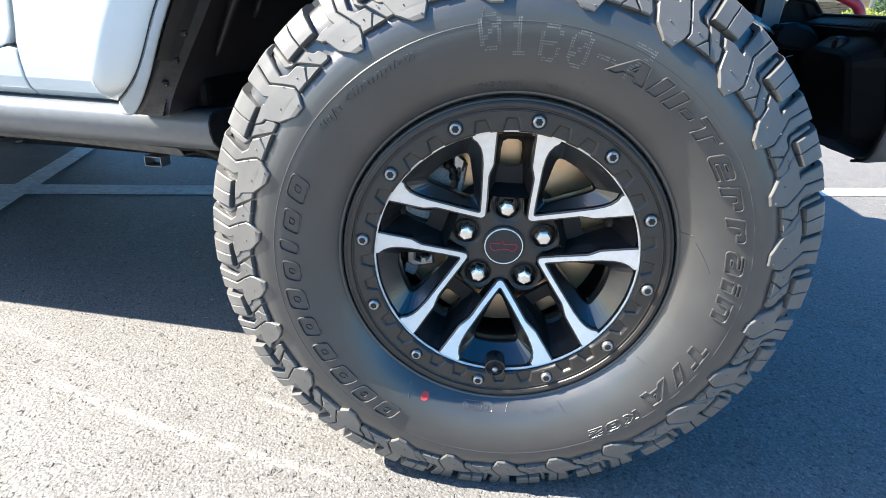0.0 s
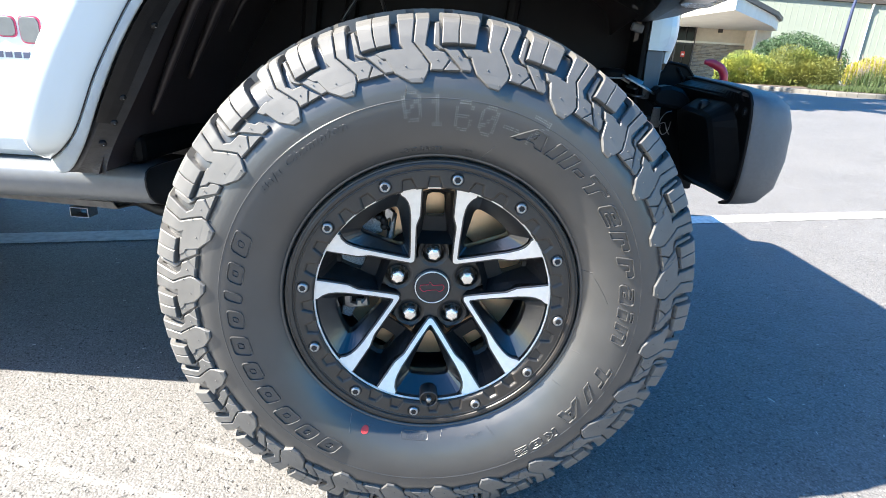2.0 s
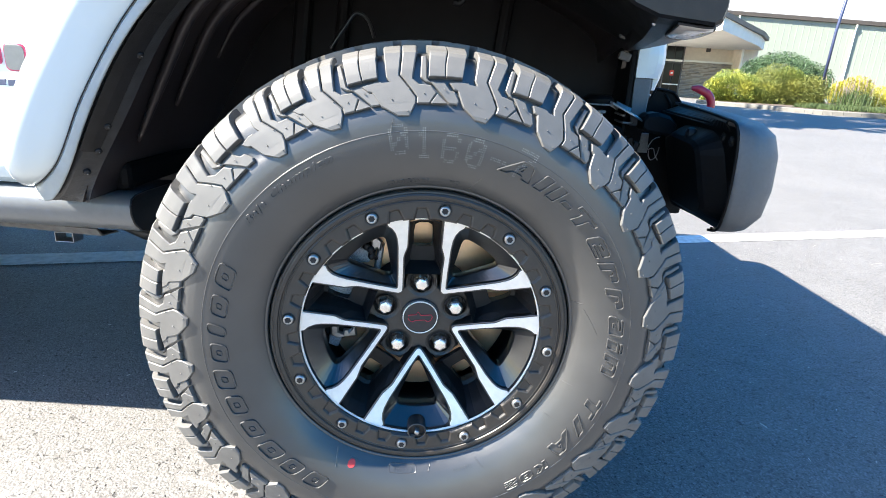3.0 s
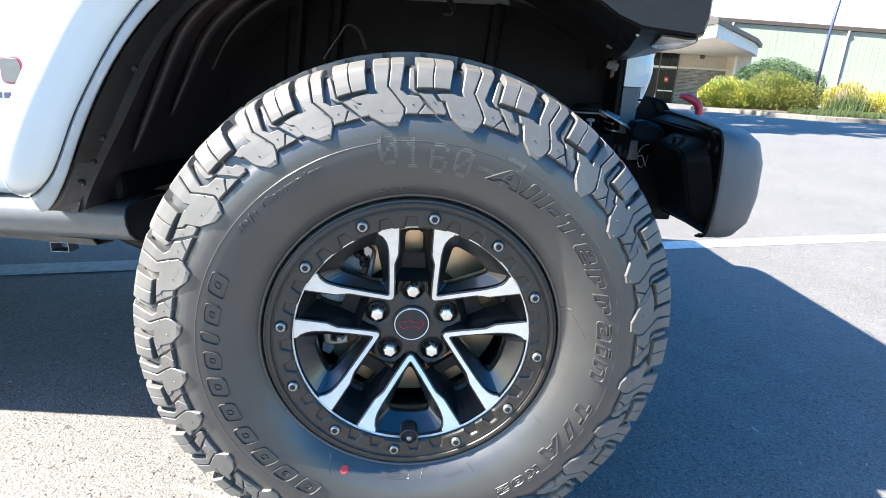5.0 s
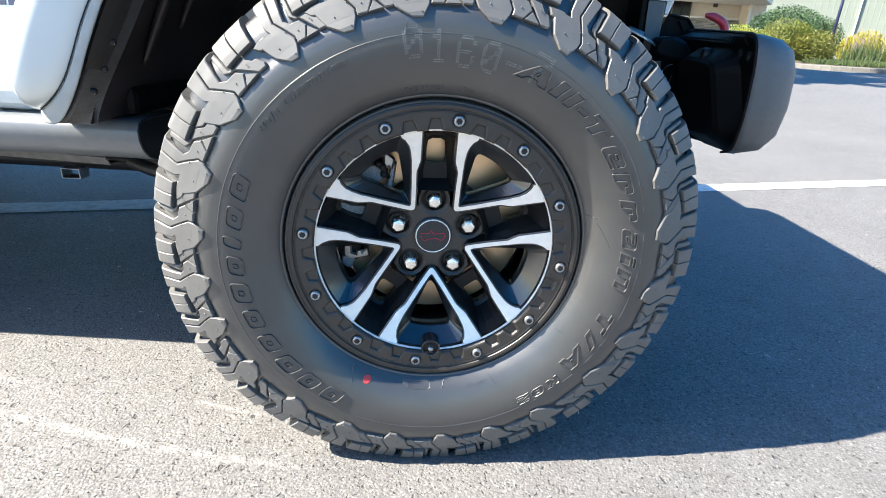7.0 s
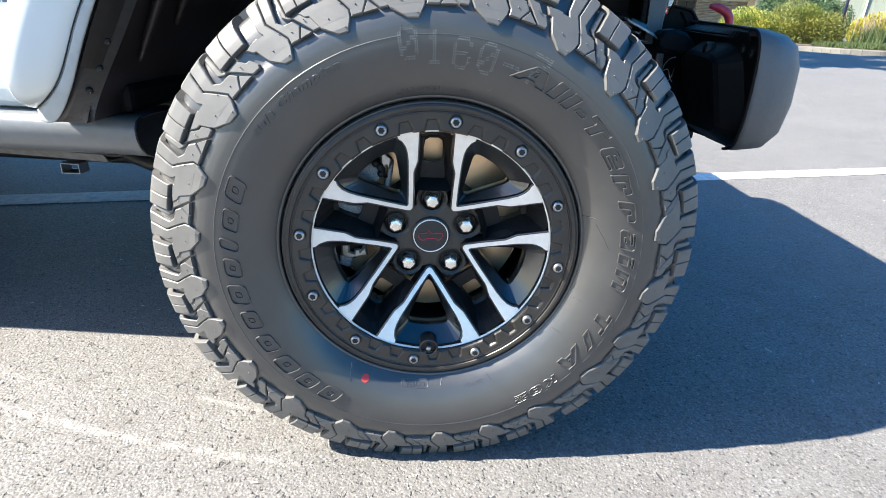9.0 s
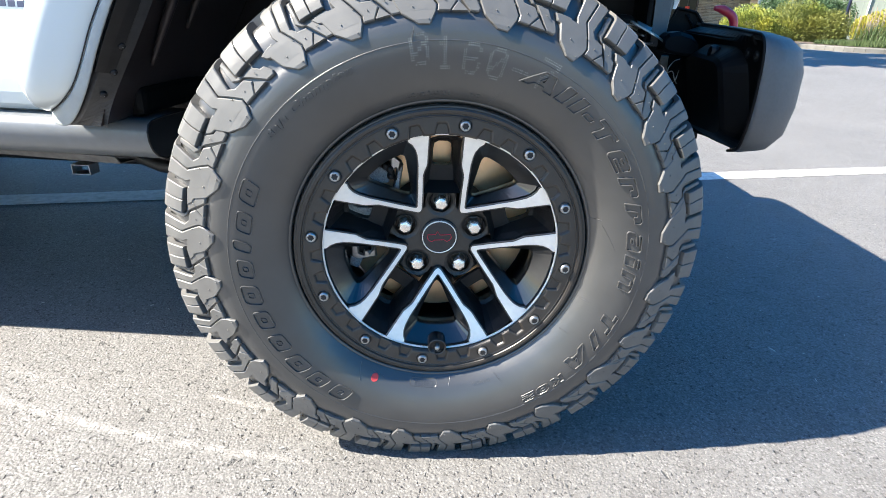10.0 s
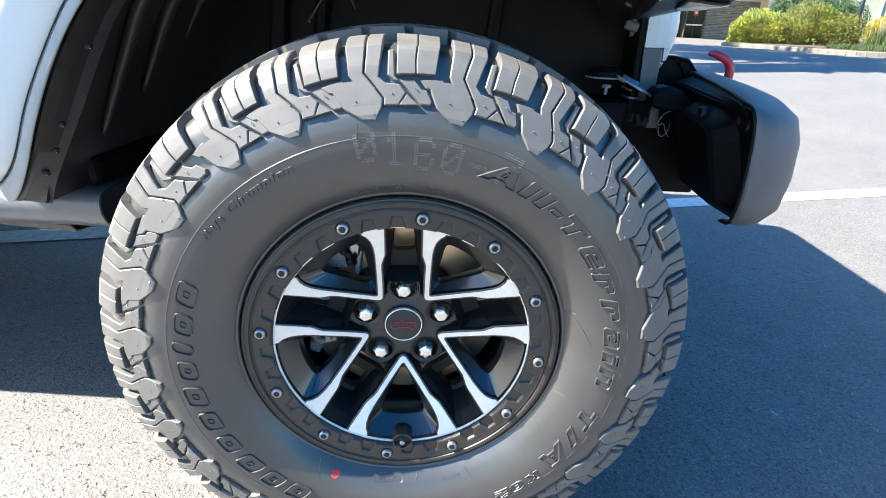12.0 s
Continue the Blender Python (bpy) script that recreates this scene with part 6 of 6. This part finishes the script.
# Entrance building with a canopy.
STUCCO = mat("tan_stucco", (0.68, 0.60, 0.48), 0.9, vary=0.06, vscale=6, grain=0.2, gscale=60)
TRIM = mat("cream_trim", (0.80, 0.78, 0.70), 0.6, vary=0.04, vscale=3)
FRAME = mat("dark_door_frame", (0.03, 0.025, 0.02), 0.35)
GLASS = mat("dark_glass", (0.008, 0.008, 0.009), 0.12, spec=0.2, vary=0.2, vscale=2)
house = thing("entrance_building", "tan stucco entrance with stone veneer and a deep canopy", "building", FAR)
part("wall", box(bmesh.new(), (9.4, 23.0, 0.2), (14.85, 27.0, 3.0)), STUCCO, house)
part("side_pier", box(bmesh.new(), (14.2, 22.3, 0.2), (14.85, 23.0, 3.0)), STUCCO, house)
canopy = part("canopy", loft([[(9.35, 15.72, z), (13.5, 20.25, z), (14.85, 22.0, z), (14.85, 27.2, z), (9.35, 27.2, z)] for z in (2.56, 2.92)]), TRIM, house, "cream canopy fascia and soffit")
part("canopy_roof", loft([[(9.25, 15.55, 2.92), (13.58, 20.15, 2.92), (15.0, 22.0, 2.92), (15.0, 27.4, 2.92), (9.25, 27.4, 2.92)], [(9.25, 15.55, 3.06), (13.58, 20.15, 3.06), (15.0, 22.0, 3.06), (15.0, 27.4, 3.06), (9.25, 27.4, 3.06)], [(9.6, 21.0, 4.3), (11.0, 23.0, 4.3), (11.5, 24.0, 4.3), (11.5, 26, 4.3), (9.6, 26.0, 4.3)]]), BROWN, house)
stone_cols = [mat("stone_%s" % n, c, 0.9, vary=0.15, vscale=14, grain=0.4, gscale=50, rnd=0.25) for n, c in (("warm", (0.34, 0.28, 0.22)), ("grey", (0.28, 0.26, 0.24)), ("pale", (0.42, 0.37, 0.30)))]
stone_me = []
for c in stone_cols:
    bm = bmesh.new()
    box(bm, (-0.5, -0.03, -0.5), (0.5, 0.02, 0.5), 0.012)
    o = link("stone", bm, c)
    stone_me.append(o.data)
    bpy.data.objects.remove(o)
rnd = random.Random(5)
z = 0.28
count = 0
while z < 1.95:
    h = rnd.uniform(0.050, 0.066)
    x = 12.1 + rnd.uniform(-0.15, 0)
    while x < 14.2:
        w = rnd.uniform(0.12, 0.34)
        s = new("stone", stone_me[rnd.randrange(3)])
        s.parent = house
        s.matrix_basis = Matrix.Translation((x + w / 2, 22.97 - rnd.uniform(0, 0.02), z + h / 2)) @ Matrix.Diagonal((w - 0.014, 1, h - 0.013, 1))
        x += w
    z += h
part("stone_cap", box(bmesh.new(), (11.98, 22.9, 1.97), (14.25, 23.05, 2.05), 0.01), TRIM, house)
part("wall_light", box(bmesh.new(), (12.95, 22.9, 2.42), (13.12, 23.0, 2.66), 0.02), BROWN, house)
part("corner_pipe", tube([(14.12, 22.2, 2.9), (14.12, 22.2, 0.3)], 0.05, 8), TRIM, house)
door = part("entrance_door", box(bmesh.new(), (10.35, 22.86, 0.25), (11.95, 22.99, 2.75), 0.01), FRAME, house, "dark framed glass door with signs")
for x0, x1, z0, z1 in ((10.42, 11.02, 0.35, 1.88), (11.16, 11.50, 0.35, 1.88), (11.56, 11.88, 0.35, 1.88), (10.42, 11.10, 2.06, 2.68), (11.16, 11.50, 2.06, 2.68), (11.56, 11.88, 2.06, 2.68)):
    part("pane", box(bmesh.new(), (x0, 22.83, z0), (x1, 22.87, z1), 0.004), GLASS, door)
part("door_header", box(bmesh.new(), (10.3, 22.80, 1.95), (12.0, 22.9, 2.03), 0.004), TRIM, door)
for x in (10.35, 11.13, 11.92):
    part("mullion", box(bmesh.new(), (x - 0.02, 22.79, 0.25), (x + 0.02, 22.86, 2.75), 0.004), mat("mullion_bronze", (0.10, 0.09, 0.08), 0.4), door)
part("push_bar", box(bmesh.new(), (11.18, 22.78, 1.00), (11.86, 22.81, 1.05), 0.004), TRIM, door)
for x in (10.72, 11.52):
    part("door_sign", box(bmesh.new(), (x - 0.09, 22.815, 1.38), (x + 0.09, 22.826, 1.60), 0.002), mat("sign_red", (0.55, 0.06, 0.04), 0.6), door, "small red door sign with plain bars")
    part("sign_bar", box(bmesh.new(), (x - 0.05, 22.808, 1.45), (x + 0.05, 22.814, 1.52)), mat("sign_white", (0.75, 0.73, 0.70), 0.6), door)

# Trees: beyond the roof, and tall unseen ones added for shade before the kerb.
TREE = leaf_material("far_leaves", (0.16, 0.20, 0.08), (0.30, 0.33, 0.14))


def tall_tree(x, y, z, r, flat, count, size, seed, label, group):
    tree = thing("tree", label, "tree", group=group)
    part("trunk", tube([(x, y, 0), (x + 0.2, y, z * 0.5), (x, y, z)], 0.3, 8, [0.35, 0.25, 0.08]), BARK, tree)
    for k in range(5):
        part("limb", tube([(x, y, z * 0.6), (x + math.cos(k * 1.26) * r * 0.5, y + math.sin(k * 1.26) * r * 0.5, z + 0.5)], 0.1, 6, [0.12, 0.03]), BARK, tree)
    part("crown", foliage(x, y, z, r, r, r * flat, count, size, 0.2, 0.0, seed), TREE, tree)


for i, (x, y, z, r) in enumerate(((25.0, 70.0, 10.2, 5.4), (36.0, 78.0, 10.8, 4.6), (16.0, 74.0, 10.0, 5.6))):
    tall_tree(x, y, z, r, 0.75, 2600, 0.5, 40 + i, "tall pale green tree beyond the hall roof", "far trees")
for i, (x, y, z, r) in enumerate(((-1.5, 8.8, 11.0, 1.7), (2.0, 9.0, 9.0, 1.5), (0.3, 8.5, 14.0, 1.8), (1.0, 9.6, 6.8, 1.3), (-2.7, 12.1, 10.0, 1.8), (-4.2, 11.4, 10.0, 1.6), (-3.0, 13.3, 10.4, 1.5), (-4.0, 15.2, 10.5, 1.9), (-1.2, 10.7, 9.4, 1.2))):
    tall_tree(x, y, z, r, 1.1, 400, 0.50, 60 + i, "tall leafy unseen tree added to shade the car park", "shade trees")

# Glowing sheet that paints pale haze low over the horizon.
haze = bpy.data.materials.new("haze")
haze.use_nodes = True
ht = haze.node_tree
em = ht.nodes.new("ShaderNodeEmission")
em.inputs["Color"].default_value, em.inputs["Strength"].default_value = (0.92, 0.96, 1.0, 1), 0.26
ht.links.new(em.outputs[0], ht.nodes["Material Output"].inputs["Surface"])
tagged(link("backdrop", sheet([[(350 * math.sin(radians(a)), 350 * math.cos(radians(a)), z) for a in range(-10, 91, 5)] for z in (0, 70)]), haze), "glowing sheet for the pale hazy sky at the horizon", "sky", kind="structure")
